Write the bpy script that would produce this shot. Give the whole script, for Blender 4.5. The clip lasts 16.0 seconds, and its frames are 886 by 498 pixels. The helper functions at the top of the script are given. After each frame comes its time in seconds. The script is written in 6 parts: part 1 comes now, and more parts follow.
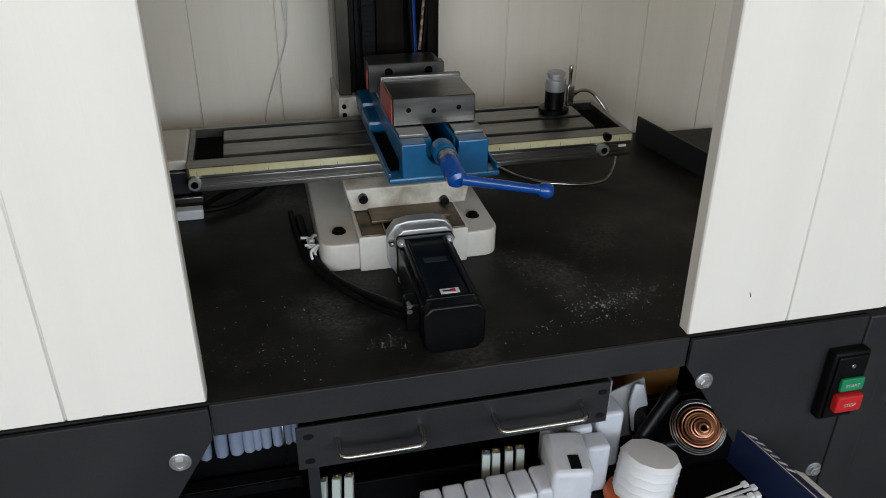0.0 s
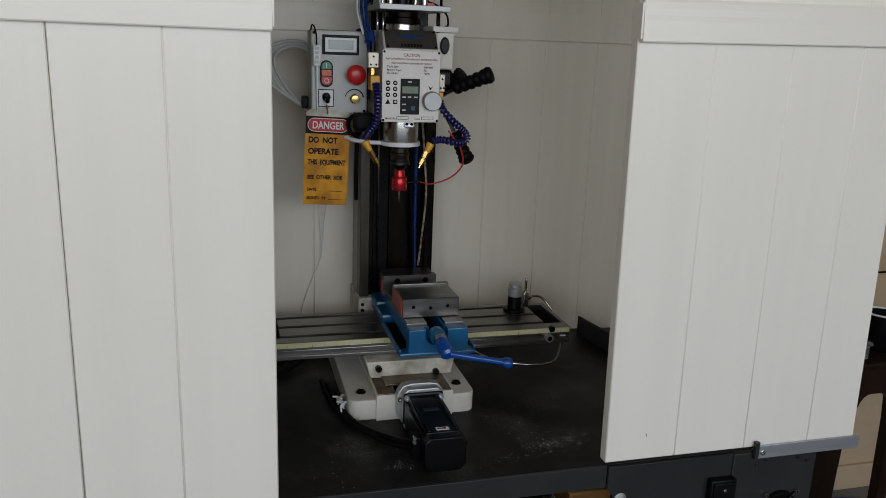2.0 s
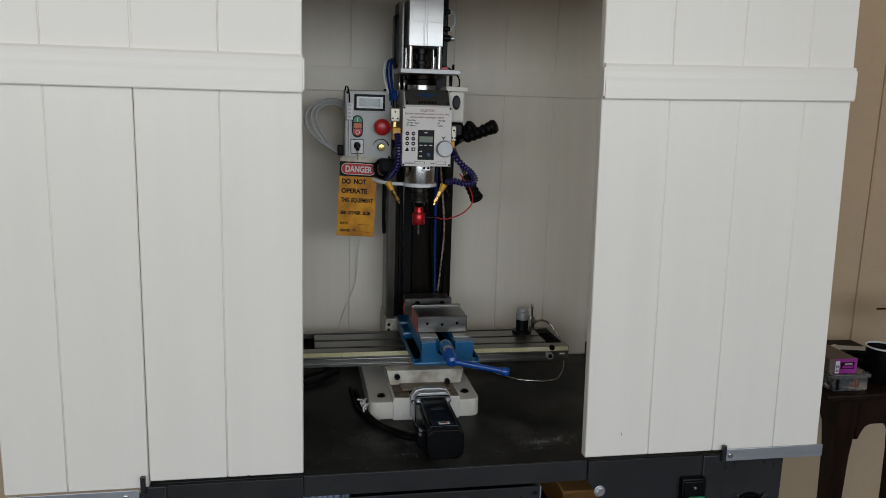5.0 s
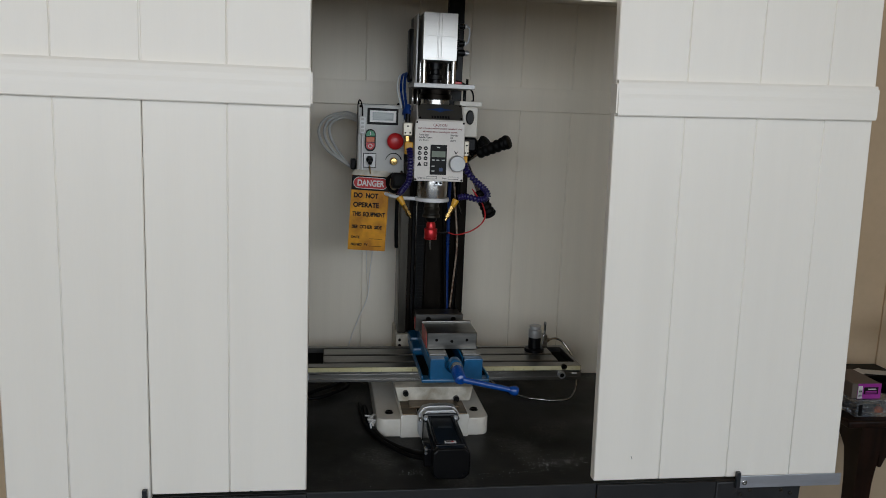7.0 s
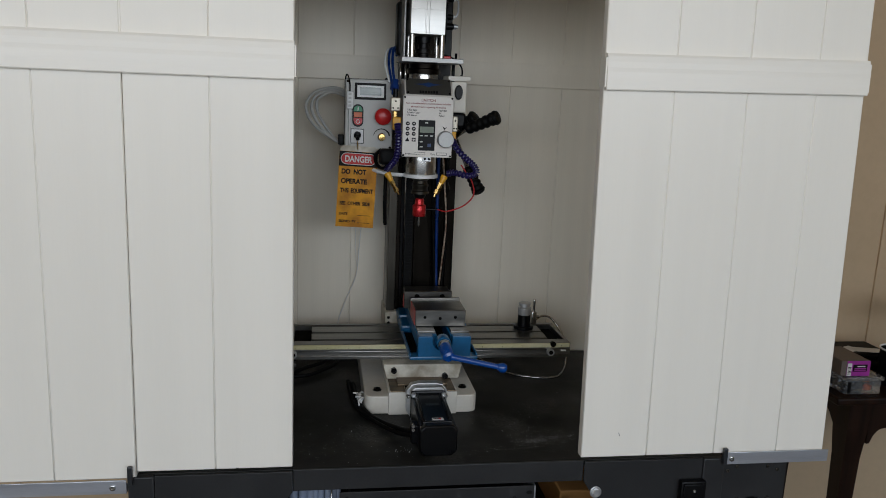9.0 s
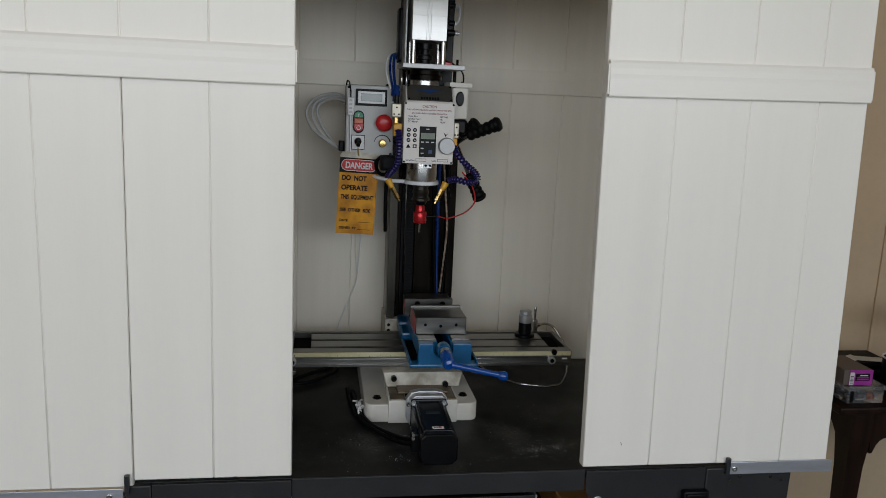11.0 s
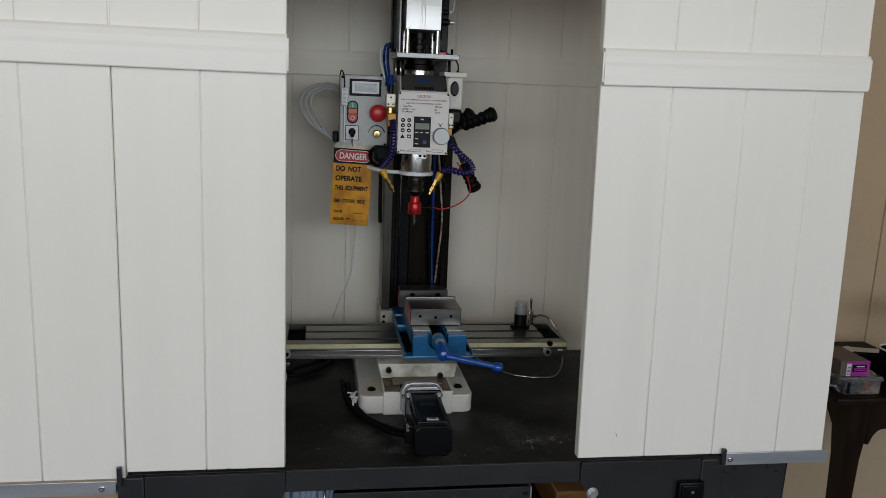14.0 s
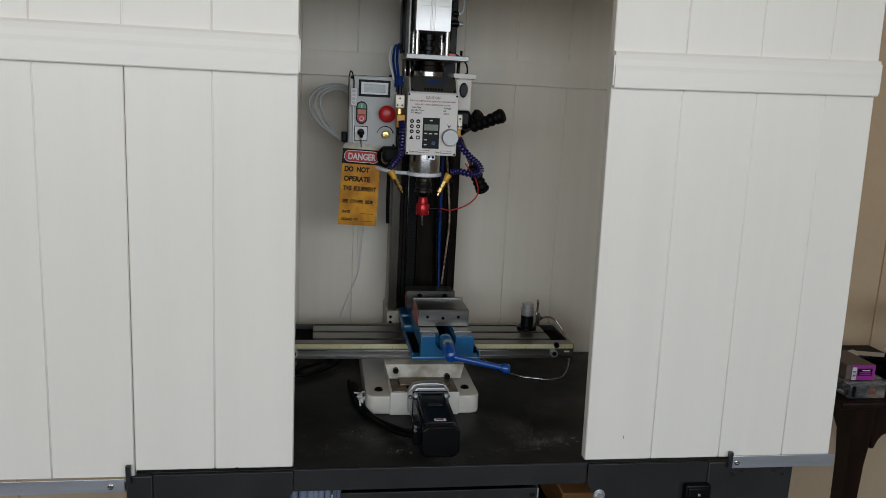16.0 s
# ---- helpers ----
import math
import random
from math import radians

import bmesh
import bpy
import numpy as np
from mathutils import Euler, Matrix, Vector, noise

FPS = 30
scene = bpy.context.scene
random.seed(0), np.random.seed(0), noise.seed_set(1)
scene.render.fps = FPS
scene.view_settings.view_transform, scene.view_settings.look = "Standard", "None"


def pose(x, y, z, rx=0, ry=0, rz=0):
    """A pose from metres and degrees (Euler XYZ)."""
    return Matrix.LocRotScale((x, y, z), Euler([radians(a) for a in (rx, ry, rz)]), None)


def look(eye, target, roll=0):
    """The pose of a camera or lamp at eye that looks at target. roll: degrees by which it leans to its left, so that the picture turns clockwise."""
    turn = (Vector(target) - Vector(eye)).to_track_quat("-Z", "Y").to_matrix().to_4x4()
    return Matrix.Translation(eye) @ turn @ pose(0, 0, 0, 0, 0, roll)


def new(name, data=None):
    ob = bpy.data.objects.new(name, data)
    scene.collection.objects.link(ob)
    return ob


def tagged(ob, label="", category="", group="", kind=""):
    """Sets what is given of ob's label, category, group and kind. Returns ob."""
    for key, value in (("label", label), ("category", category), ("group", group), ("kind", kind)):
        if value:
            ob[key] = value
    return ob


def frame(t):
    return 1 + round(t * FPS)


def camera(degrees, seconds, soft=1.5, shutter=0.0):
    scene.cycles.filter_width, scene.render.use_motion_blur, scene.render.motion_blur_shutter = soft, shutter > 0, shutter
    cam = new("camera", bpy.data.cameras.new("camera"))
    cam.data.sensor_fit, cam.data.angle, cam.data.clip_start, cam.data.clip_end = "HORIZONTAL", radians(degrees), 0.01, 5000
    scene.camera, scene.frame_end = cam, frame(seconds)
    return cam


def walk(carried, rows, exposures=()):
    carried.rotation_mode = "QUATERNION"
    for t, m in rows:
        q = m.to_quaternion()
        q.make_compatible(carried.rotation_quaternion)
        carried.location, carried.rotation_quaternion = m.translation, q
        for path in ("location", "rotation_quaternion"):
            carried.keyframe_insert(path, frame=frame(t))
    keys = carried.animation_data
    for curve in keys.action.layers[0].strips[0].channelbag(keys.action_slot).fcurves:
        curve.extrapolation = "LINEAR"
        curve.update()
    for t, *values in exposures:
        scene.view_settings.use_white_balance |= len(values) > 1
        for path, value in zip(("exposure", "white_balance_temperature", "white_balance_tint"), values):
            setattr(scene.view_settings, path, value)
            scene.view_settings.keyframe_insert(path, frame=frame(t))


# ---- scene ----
cam = camera(58.7, 16.0, soft=0.9)
PATH = [
    (0, (0.128, 0.174, 1.436), (0.541, 1.872, 0.463), 0.6),
    (0.5, (0.064, 0.108, 1.487), (0.496, 1.836, 0.577), 1.4),
    (0.9, (0.036, 0.032, 1.544), (0.524, 1.846, 0.859), 1.5),
    (1, (0.035, -0.01, 1.555), (0.532, 1.823, 0.931), 2.1),
    (1.5, (0.028, -0.185, 1.598), (0.532, 1.673, 1.058), 2.4),
    (2, (-0.027, -0.277, 1.588), (0.491, 1.589, 1.09), 2.2),
    (2.5, (-0.142, -0.411, 1.576), (0.358, 1.47, 1.118), 3.0),
    (3, (-0.157, -0.493, 1.605), (0.356, 1.401, 1.217), 3.6),
    (3.2, (-0.11, -0.505, 1.612), (0.387, 1.394, 1.229), 3.0),
    (5.3, (0.044, -0.581, 1.595), (0.381, 1.356, 1.226), 1.9),
    (5.5, (0.055, -0.568, 1.596), (0.378, 1.371, 1.231), 1.9),
    (6, (0.058, -0.556, 1.608), (0.373, 1.385, 1.246), 1.7),
    (6.5, (0.055, -0.553, 1.605), (0.361, 1.393, 1.261), 1.8),
    (7, (0.065, -0.564, 1.601), (0.362, 1.384, 1.257), 2.3),
    (7.5, (0.064, -0.565, 1.592), (0.372, 1.377, 1.227), 2.7),
    (8, (0.076, -0.557, 1.594), (0.381, 1.38, 1.198), 2.4),
    (8.5, (0.081, -0.557, 1.591), (0.392, 1.379, 1.197), 2.5),
    (9, (0.083, -0.553, 1.593), (0.393, 1.383, 1.198), 2.4),
    (11.5, (0.081, -0.541, 1.59), (0.392, 1.399, 1.215), 2.6),
    (12, (0.076, -0.54, 1.591), (0.387, 1.399, 1.213), 2.6),
    (12.5, (0.078, -0.536, 1.595), (0.39, 1.402, 1.216), 2.8),
    (13, (0.081, -0.54, 1.587), (0.392, 1.4, 1.213), 2.8),
    (13.5, (0.092, -0.54, 1.584), (0.403, 1.4, 1.21), 2.5),
    (14, (0.093, -0.534, 1.583), (0.407, 1.401, 1.19), 2.5),
    (14.5, (0.097, -0.537, 1.583), (0.402, 1.399, 1.185), 2.5),
    (15, (0.089, -0.539, 1.581), (0.397, 1.397, 1.187), 2.6),
    (15.5, (0.079, -0.537, 1.58), (0.39, 1.401, 1.19), 2.7),
    (16, (0.078, -0.535, 1.585), (0.388, 1.402, 1.192), 2.9),
]
EXPOSURES = ((0.0, 0.53), (0.5, 0.36), (1.0, 0.08), (1.5, -0.08), (2.0, -0.10), (16.0, -0.07))
GATE_POWER = 77.0
walk(cam, [(t, look(eye, target, roll)) for t, eye, target, roll in PATH], EXPOSURES)
# ---------------------------------------------------------------- world and light
world = bpy.data.worlds.new("world")
scene.world = world
world.use_nodes = True
wn = world.node_tree
sky = wn.nodes.new("ShaderNodeTexSky")
sky.sky_type = "NISHITA"
sky.sun_disc = False
sky.sun_elevation = radians(42)
sky.sun_rotation = radians(18)
wn.links.new(sky.outputs[0], wn.nodes["Background"].inputs[0])
wn.nodes["Background"].inputs[1].default_value = 0.15

sun_lamp = new("sun", bpy.data.lights.new("sun", "SUN"))
sun_lamp.data.energy, sun_lamp.data.angle, sun_lamp.data.color = 2.5, radians(0.6), (1.0, 0.95, 0.87)
sun_lamp.matrix_world = look((2.6, 8, 7.6), (0, 0, 0))

# daylight of the open garage door
gate_light = new("gate_light", bpy.data.lights.new("gate_light", "AREA"))
gate_light.data.shape, gate_light.data.size, gate_light.data.size_y = "RECTANGLE", 6.0, 1.0
gate_light.data.energy, gate_light.data.color = GATE_POWER, (0.945, 1.0, 1.10)
gate_light.matrix_world = look((-0.12, -2.3, 2.0), (-0.10, 0, 1.85))


# ---------------------------------------------------------------- materials
def mat(name, color, rough=0.5, metal=0.0, vary=0.12, scale=6.0, fine=90.0, bump=0.05, stretch=(1, 1, 1), tint=None, spec=0.5, coat=0.0):
    """Base colour with stains at one scale, grain and fine relief at another."""
    m = bpy.data.materials.new(name)
    m.use_nodes = True
    n, l = m.node_tree.nodes, m.node_tree.links
    b = n["Principled BSDF"]
    co = n.new("ShaderNodeTexCoord")
    mp = n.new("ShaderNodeMapping")
    mp.inputs["Scale"].default_value = stretch
    l.new(co.outputs["Object"], mp.inputs[0])
    big, small = n.new("ShaderNodeTexNoise"), n.new("ShaderNodeTexNoise")
    big.inputs["Scale"].default_value, big.inputs["Detail"].default_value = scale, 5
    small.inputs["Scale"].default_value, small.inputs["Detail"].default_value = fine, 3
    l.new(mp.outputs[0], big.inputs["Vector"])
    l.new(mp.outputs[0], small.inputs["Vector"])
    ramp = n.new("ShaderNodeValToRGB")
    other = tint or tuple(c * (1 - 2 * vary) for c in color)
    ramp.color_ramp.elements[0].position, ramp.color_ramp.elements[0].color = 0.34, (*other, 1)
    ramp.color_ramp.elements[1].position, ramp.color_ramp.elements[1].color = 0.62, (*color, 1)
    l.new(big.outputs["Fac"], ramp.inputs[0])
    mix = n.new("ShaderNodeMix")
    mix.data_type, mix.blend_type = "RGBA", "MULTIPLY"
    mix.inputs[0].default_value = min(1.0, vary * 3)
    grain = n.new("ShaderNodeValToRGB")
    grain.color_ramp.elements[0].position, grain.color_ramp.elements[0].color = 0.3, (0.75, 0.75, 0.75, 1)
    grain.color_ramp.elements[1].position = 0.6
    l.new(small.outputs["Fac"], grain.inputs[0])
    l.new(ramp.outputs[0], mix.inputs["A"])
    l.new(grain.outputs[0], mix.inputs["B"])
    l.new(mix.outputs["Result"], b.inputs["Base Color"])
    rr = n.new("ShaderNodeMapRange")
    rr.inputs["To Min"].default_value, rr.inputs["To Max"].default_value = max(0.02, rough - 0.1), min(1.0, rough + 0.1)
    l.new(big.outputs["Fac"], rr.inputs["Value"])
    l.new(rr.outputs[0], b.inputs["Roughness"])
    b.inputs["Metallic"].default_value = metal
    b.inputs["Specular IOR Level"].default_value = spec
    b.inputs["Coat Weight"].default_value = coat
    if bump:
        bp = n.new("ShaderNodeBump")
        bp.inputs["Strength"].default_value, bp.inputs["Distance"].default_value = bump, 0.002
        l.new(small.outputs["Fac"], bp.inputs["Height"])
        l.new(bp.outputs[0], b.inputs["Normal"])
    return m


def glass_mat(name, color, rough=0.1):
    m = bpy.data.materials.new(name)
    m.use_nodes = True
    b = m.node_tree.nodes["Principled BSDF"]
    b.inputs["Base Color"].default_value = (*color, 1)
    b.inputs["Transmission Weight"].default_value = 0.9
    b.inputs["Roughness"].default_value = rough
    b.inputs["IOR"].default_value = 1.3
    return m


def dusty_steel():
    """Oiled black steel plate with pale dust and coolant stains."""
    m = mat("stand_plate", (0.0065, 0.0066, 0.0061), 0.40, 0.0, 0.30, 7, 260, 0.10, tint=(0.022, 0.0215, 0.019), spec=0.13)
    n, l = m.node_tree.nodes, m.node_tree.links
    b = n["Principled BSDF"]
    was = b.inputs["Base Color"].links[0].from_socket
    co = n.new("ShaderNodeTexCoord")
    patch, speck = n.new("ShaderNodeTexNoise"), n.new("ShaderNodeTexNoise")
    patch.inputs["Scale"].default_value, patch.inputs["Detail"].default_value = 6.0, 9
    speck.inputs["Scale"].default_value, speck.inputs["Detail"].default_value = 210, 6
    l.new(co.outputs["Object"], patch.inputs["Vector"])
    l.new(co.outputs["Object"], speck.inputs["Vector"])
    pr, sr = n.new("ShaderNodeMapRange"), n.new("ShaderNodeMapRange")
    pr.inputs["From Min"].default_value, pr.inputs["From Max"].default_value = 0.50, 0.78
    sr.inputs["From Min"].default_value, sr.inputs["From Max"].default_value = 0.30, 0.75
    l.new(patch.outputs["Fac"], pr.inputs["Value"])
    l.new(speck.outputs["Fac"], sr.inputs["Value"])
    mul = n.new("ShaderNodeMath")
    mul.operation = "MULTIPLY"
    l.new(pr.outputs[0], mul.inputs[0])
    l.new(sr.outputs[0], mul.inputs[1])
    mix = n.new("ShaderNodeMix")
    mix.data_type = "RGBA"
    mix.inputs["B"].default_value = (0.13, 0.127, 0.115, 1)
    l.new(mul.outputs[0], mix.inputs[0])
    l.new(was, mix.inputs["A"])
    l.new(mix.outputs["Result"], b.inputs["Base Color"])
    return m


def wood_mat(name, dark, light):
    m = mat(name, light, 0.38, 0, 0.2, 5, 60, 0.05, stretch=(7, 7, 0.7), tint=dark, coat=0.0, spec=0.22)
    return m


M_VINYL = mat("white_vinyl", (0.81, 0.770, 0.690), 0.36, 0, 0.012, 2.2, 45, 0.035, stretch=(9, 9, 0.35))
# warmer than the doors' vinyl: the interior's warm light is in the tint
M_WARMLIT = mat("warm_lit_vinyl", (0.83, 0.765, 0.640), 0.42, 0, 0.025, 2.2, 45, 0.035, stretch=(9, 9, 0.35))
M_VINYL_EDGE = mat("white_vinyl_trim", (0.81, 0.770, 0.690), 0.34, 0, 0.015, 3, 60, 0.03, stretch=(0.4, 6, 9))
M_STAND = mat("charcoal_paint", (0.026, 0.026, 0.0265), 0.38, 0, 0.12, 7, 300, 0.12, tint=(0.019, 0.019, 0.020), spec=0.25)
M_PLATE = dusty_steel()
M_BLACK = mat("black_plastic", (0.003, 0.003, 0.0034), 0.34, 0, 0.15, 14, 200, 0.06, spec=0.18)
M_MOTOR = mat("black_anodised", (0.0022, 0.0022, 0.0025), 0.30, 0.0, 0.15, 10, 260, 0.04, spec=0.22)
M_RUBBER = mat("black_rubber", (0.003, 0.003, 0.003), 0.5, 0, 0.15, 20, 200, 0.1, spec=0.12)
M_ALU = mat("milled_aluminium", (0.66, 0.65, 0.62), 0.44, 1.0, 0.05, 8, 160, 0.04, stretch=(1, 1, 8))
M_TRACK = mat("dull_aluminium_strip", (0.55, 0.56, 0.60), 0.45, 0.85, 0.08, 9, 140, 0.05, stretch=(0.5, 4, 4))
M_CHROME = mat("polished_steel", (0.46, 0.45, 0.43), 0.24, 1.0, 0.04, 10, 120, 0.0)
M_STEEL = mat("ground_steel", (0.25, 0.24, 0.22), 0.33, 1.0, 0.16, 12, 260, 0.05, stretch=(1, 6, 6))
M_DARKSTEEL = mat("oily_dark_steel", (0.013, 0.011, 0.009), 0.40, 1.0, 0.2, 9, 180, 0.05, stretch=(4, 4, 0.7))
M_BROWNSTEEL = mat("oily_brown_steel", (0.20, 0.15, 0.10), 0.38, 0.9, 0.2, 14, 180, 0.05, stretch=(1, 6, 6))
# near-black for oil and painted recess shade, also for plain black parts
M_SLOT = mat("oily_black_and_recess_shade", (0.005, 0.0046, 0.004), 0.8, 0.0, 0.2, 12, 160, 0.05, spec=0.05)
M_CASTING = mat("cream_white_enamel", (0.70, 0.68, 0.62), 0.4, 0, 0.05, 8, 120, 0.08, tint=(0.58, 0.54, 0.46))
M_HEAD = mat("pale_warm_grey_enamel", (0.70, 0.655, 0.60), 0.4, 0, 0.04, 10, 160, 0.05)
M_BOX = mat("light_grey_polycarbonate", (0.50, 0.50, 0.475), 0.42, 0, 0.04, 8, 160, 0.04)
M_BLUE = mat("blue_enamel", (0.003, 0.105, 0.245), 0.34, 0, 0.12, 16, 120, 0.14, tint=(0.002, 0.070, 0.17), coat=0.15)
M_CRANK = mat("royal_blue_paint", (0.003, 0.058, 0.27), 0.25, 0, 0.1, 14, 150, 0.03, coat=0.3)
M_RED = mat("red_plastic", (0.55, 0.016, 0.018), 0.3, 0, 0.08, 12, 160, 0.02)
M_REDPAINT = mat("red_marker_paint", (0.46, 0.055, 0.045), 0.45, 0, 0.12, 18, 160, 0.05)
M_REDANO = mat("red_anodised", (0.48, 0.018, 0.022), 0.28, 0.5, 0.08, 12, 160, 0.02)
M_GREEN = mat("green_plastic", (0.012, 0.24, 0.10), 0.32, 0, 0.08, 12, 160, 0.02)
M_ORANGE = mat("orange_plastic", (0.62, 0.12, 0.02), 0.35, 0, 0.08, 12, 160, 0.02)
M_YELLOW = mat("yellow_plastic", (0.72, 0.36, 0.02), 0.4, 0, 0.1, 12, 160, 0.03)
M_TAG = mat("worn_yellow_card", (0.74, 0.33, 0.012), 0.45, 0, 0.10, 26, 120, 0.05, tint=(0.44, 0.17, 0.008), spec=0.3)
M_WHITE = mat("white_plastic", (0.74, 0.74, 0.73), 0.4, 0, 0.03, 10, 120, 0.03)
M_MILKY = mat("milky_plastic", (0.66, 0.67, 0.69), 0.35, 0, 0.05, 14, 80, 0.04, tint=(0.52, 0.54, 0.58))
M_TOOL = mat("blue_grey_plastic", (0.20, 0.235, 0.31), 0.35, 0, 0.08, 14, 80, 0.03)
M_TERM = mat("pale_green_plastic", (0.40, 0.44, 0.40), 0.4, 0, 0.06, 14, 80, 0.03)
M_ZINC = mat("zinc_plate", (0.66, 0.67, 0.68), 0.34, 0.85, 0.10, 40, 260, 0.10)
M_NICKEL = mat("dull_nickel", (0.48, 0.44, 0.36), 0.42, 0.7, 0.08, 30, 200, 0.05)
M_SATIN = mat("satin_aluminium", (0.40, 0.40, 0.39), 0.45, 0.6, 0.06, 30, 260, 0.05)
M_WAYSTEEL = mat("scraped_grey_steel", (0.075, 0.068, 0.056), 0.40, 0.9, 0.2, 9, 180, 0.06, stretch=(4, 4, 0.7))
M_DIRTYCAST = mat("oil_stained_enamel", (0.60, 0.56, 0.47), 0.45, 0, 0.12, 26, 160, 0.10, tint=(0.30, 0.26, 0.19))
M_CAST_ALU = mat("cast_aluminium", (0.52, 0.52, 0.51), 0.42, 0.6, 0.10, 14, 200, 0.10)
M_PRINT = mat("black_print", (0.004, 0.004, 0.004), 0.5, 0, 0.05, 20, 120, 0.0, spec=0.2)
M_REDPRINT = mat("red_print", (0.20, 0.022, 0.018), 0.5, 0, 0.05, 20, 120, 0.0)
M_DANGER = mat("danger_red_print", (0.55, 0.025, 0.022), 0.45, 0, 0.08, 20, 90, 0.02)
M_LABEL = mat("graphite_label", (0.028, 0.030, 0.034), 0.32, 0.2, 0.1, 12, 120, 0.02)
M_GREYPLATE = mat("dull_grey_metal_plate", (0.085, 0.080, 0.070), 0.40, 0.5, 0.1, 12, 200, 0.03)
M_BLUEPRINT = mat("blue_print", (0.012, 0.04, 0.13), 0.4, 0, 0.08, 20, 120, 0.0)
M_LCD = mat("grey_lcd", (0.30, 0.34, 0.33), 0.15, 0, 0.06, 20, 120, 0.0)
M_LCDDARK = mat("olive_lcd", (0.22, 0.25, 0.20), 0.15, 0, 0.06, 20, 120, 0.0)
M_BRASS = mat("brass", (0.72, 0.48, 0.17), 0.27, 1.0, 0.1, 14, 160, 0.03)
M_PURPLE = mat("indigo_plastic", (0.014, 0.009, 0.085), 0.32, 0, 0.1, 20, 160, 0.02)
M_REDWIRE = mat("red_wire", (0.5, 0.02, 0.02), 0.4, 0, 0.05, 20, 120, 0.0)
M_BLUEHOSE = mat("blue_hose", (0.004, 0.032, 0.17), 0.3, 0, 0.08, 20, 120, 0.0)
M_CABLEWHITE = mat("white_cable", (0.78, 0.78, 0.76), 0.45, 0, 0.04, 20, 120, 0.0)
M_CABLEGREY = mat("pale_grey_cable", (0.50, 0.50, 0.48), 0.45, 0, 0.05, 20, 120, 0.0)
M_TWIST = mat("brown_white_twisted_wire", (0.42, 0.34, 0.26), 0.45, 0, 0.2, 120, 300, 0.1, tint=(0.10, 0.04, 0.02))
M_COPPER = mat("copper", (0.42, 0.20, 0.12), 0.36, 1.0, 0.2, 14, 160, 0.03)
M_RULER = mat("yellowed_rule", (0.60, 0.56, 0.36), 0.42, 0, 0.1, 5, 140, 0.04, tint=(0.46, 0.40, 0.15))
M_CARD_BLUE = mat("navy_card", (0.008, 0.016, 0.055), 0.5, 0, 0.1, 10, 120, 0.05)
M_CARD = mat("brown_card", (0.42, 0.20, 0.055), 0.7, 0, 0.08, 9, 120, 0.06)
M_CARDGREY = mat("grey_card", (0.42, 0.42, 0.41), 0.7, 0, 0.08, 9, 120, 0.06)
M_PAPER = mat("white_paper", (0.72, 0.71, 0.68), 0.7, 0, 0.06, 10, 120, 0.04)
M_PINK = mat("magenta_card", (0.36, 0.03, 0.30), 0.4, 0, 0.1, 14, 120, 0.03)
M_BROWNBOX = mat("dusty_brown_box", (0.13, 0.10, 0.08), 0.6, 0, 0.1, 12, 120, 0.05)
M_CLEAR = glass_mat("clear_plastic", (0.60, 0.62, 0.65), 0.16)
M_WOOD = wood_mat("dark_mahogany", (0.006, 0.0026, 0.0016), (0.019, 0.0075, 0.0038))
M_TAN = mat("tan_wall_paint", (0.60, 0.445, 0.285), 0.75, 0, 0.05, 1.3, 40, 0.1, tint=(0.53, 0.39, 0.245))
M_CONCRETE = mat("concrete", (0.20, 0.195, 0.182), 0.75, 0, 0.15, 2.0, 40, 0.15)
# unseen ceiling; tan chosen so that it bounces warm light down
M_CEIL = mat("warm_bounce_board", (0.64, 0.53, 0.38), 0.85, 0, 0.04, 2, 40, 0.08)
M_CHIP = mat("aluminium_swarf", (0.62, 0.64, 0.66), 0.28, 0.4, 0.05, 30, 200, 0.0)
M_LIME = mat("lime_plastic", (0.48, 0.52, 0.03), 0.4, 0, 0.05, 12, 120, 0.03)


# ---------------------------------------------------------------- mesh helpers
def soften(bm, fs, bev, seg):
    """Rounds all edges of the faces; only the rounding is shaded smooth."""
    for f in fs:
        f.normal_update()
    flat = [f.normal.copy() for f in fs]
    made = bmesh.ops.bevel(bm, geom=list({e for f in fs for e in f.edges}), offset=bev, segments=seg, profile=0.5, affect="EDGES")
    for f in made["faces"]:
        f.normal_update()
        f.smooth = all(abs(f.normal.dot(n)) < 0.9995 for n in flat)


def box(bm, x0, x1, y0, y1, z0, z1, bev=0.0, seg=2, m=None):
    vs = [bm.verts.new((x, y, z)) for z in (z0, z1) for y in (y0, y1) for x in (x0, x1)]
    fs = [bm.faces.new([vs[i] for i in q]) for q in ((0, 2, 3, 1), (4, 5, 7, 6), (0, 1, 5, 4), (2, 6, 7, 3), (0, 4, 6, 2), (1, 3, 7, 5))]
    if m is not None:
        for v in vs:
            v.co = m @ v.co
    if bev:
        soften(bm, fs, bev, seg)


def lathe(bm, profile, m, seg=24):
    """Turns (radius, height) pairs round the z axis of m, with closed ends."""
    rings = []
    for r, h in profile:
        rings.append([bm.verts.new(m @ Vector((r * math.cos(a), r * math.sin(a), h))) for a in (2 * math.pi * i / seg for i in range(seg))])
    for a, b in zip(rings, rings[1:]):
        for i in range(seg):
            j = (i + 1) % seg
            bm.faces.new((a[i], a[j], b[j], b[i])).smooth = seg > 6
    bm.faces.new(rings[0][::-1])
    bm.faces.new(rings[-1])


def toward(p, q):
    """A pose at p whose z axis points at q."""
    return Matrix.Translation(p) @ (Vector(q) - Vector(p)).to_track_quat("Z", "Y").to_matrix().to_4x4()


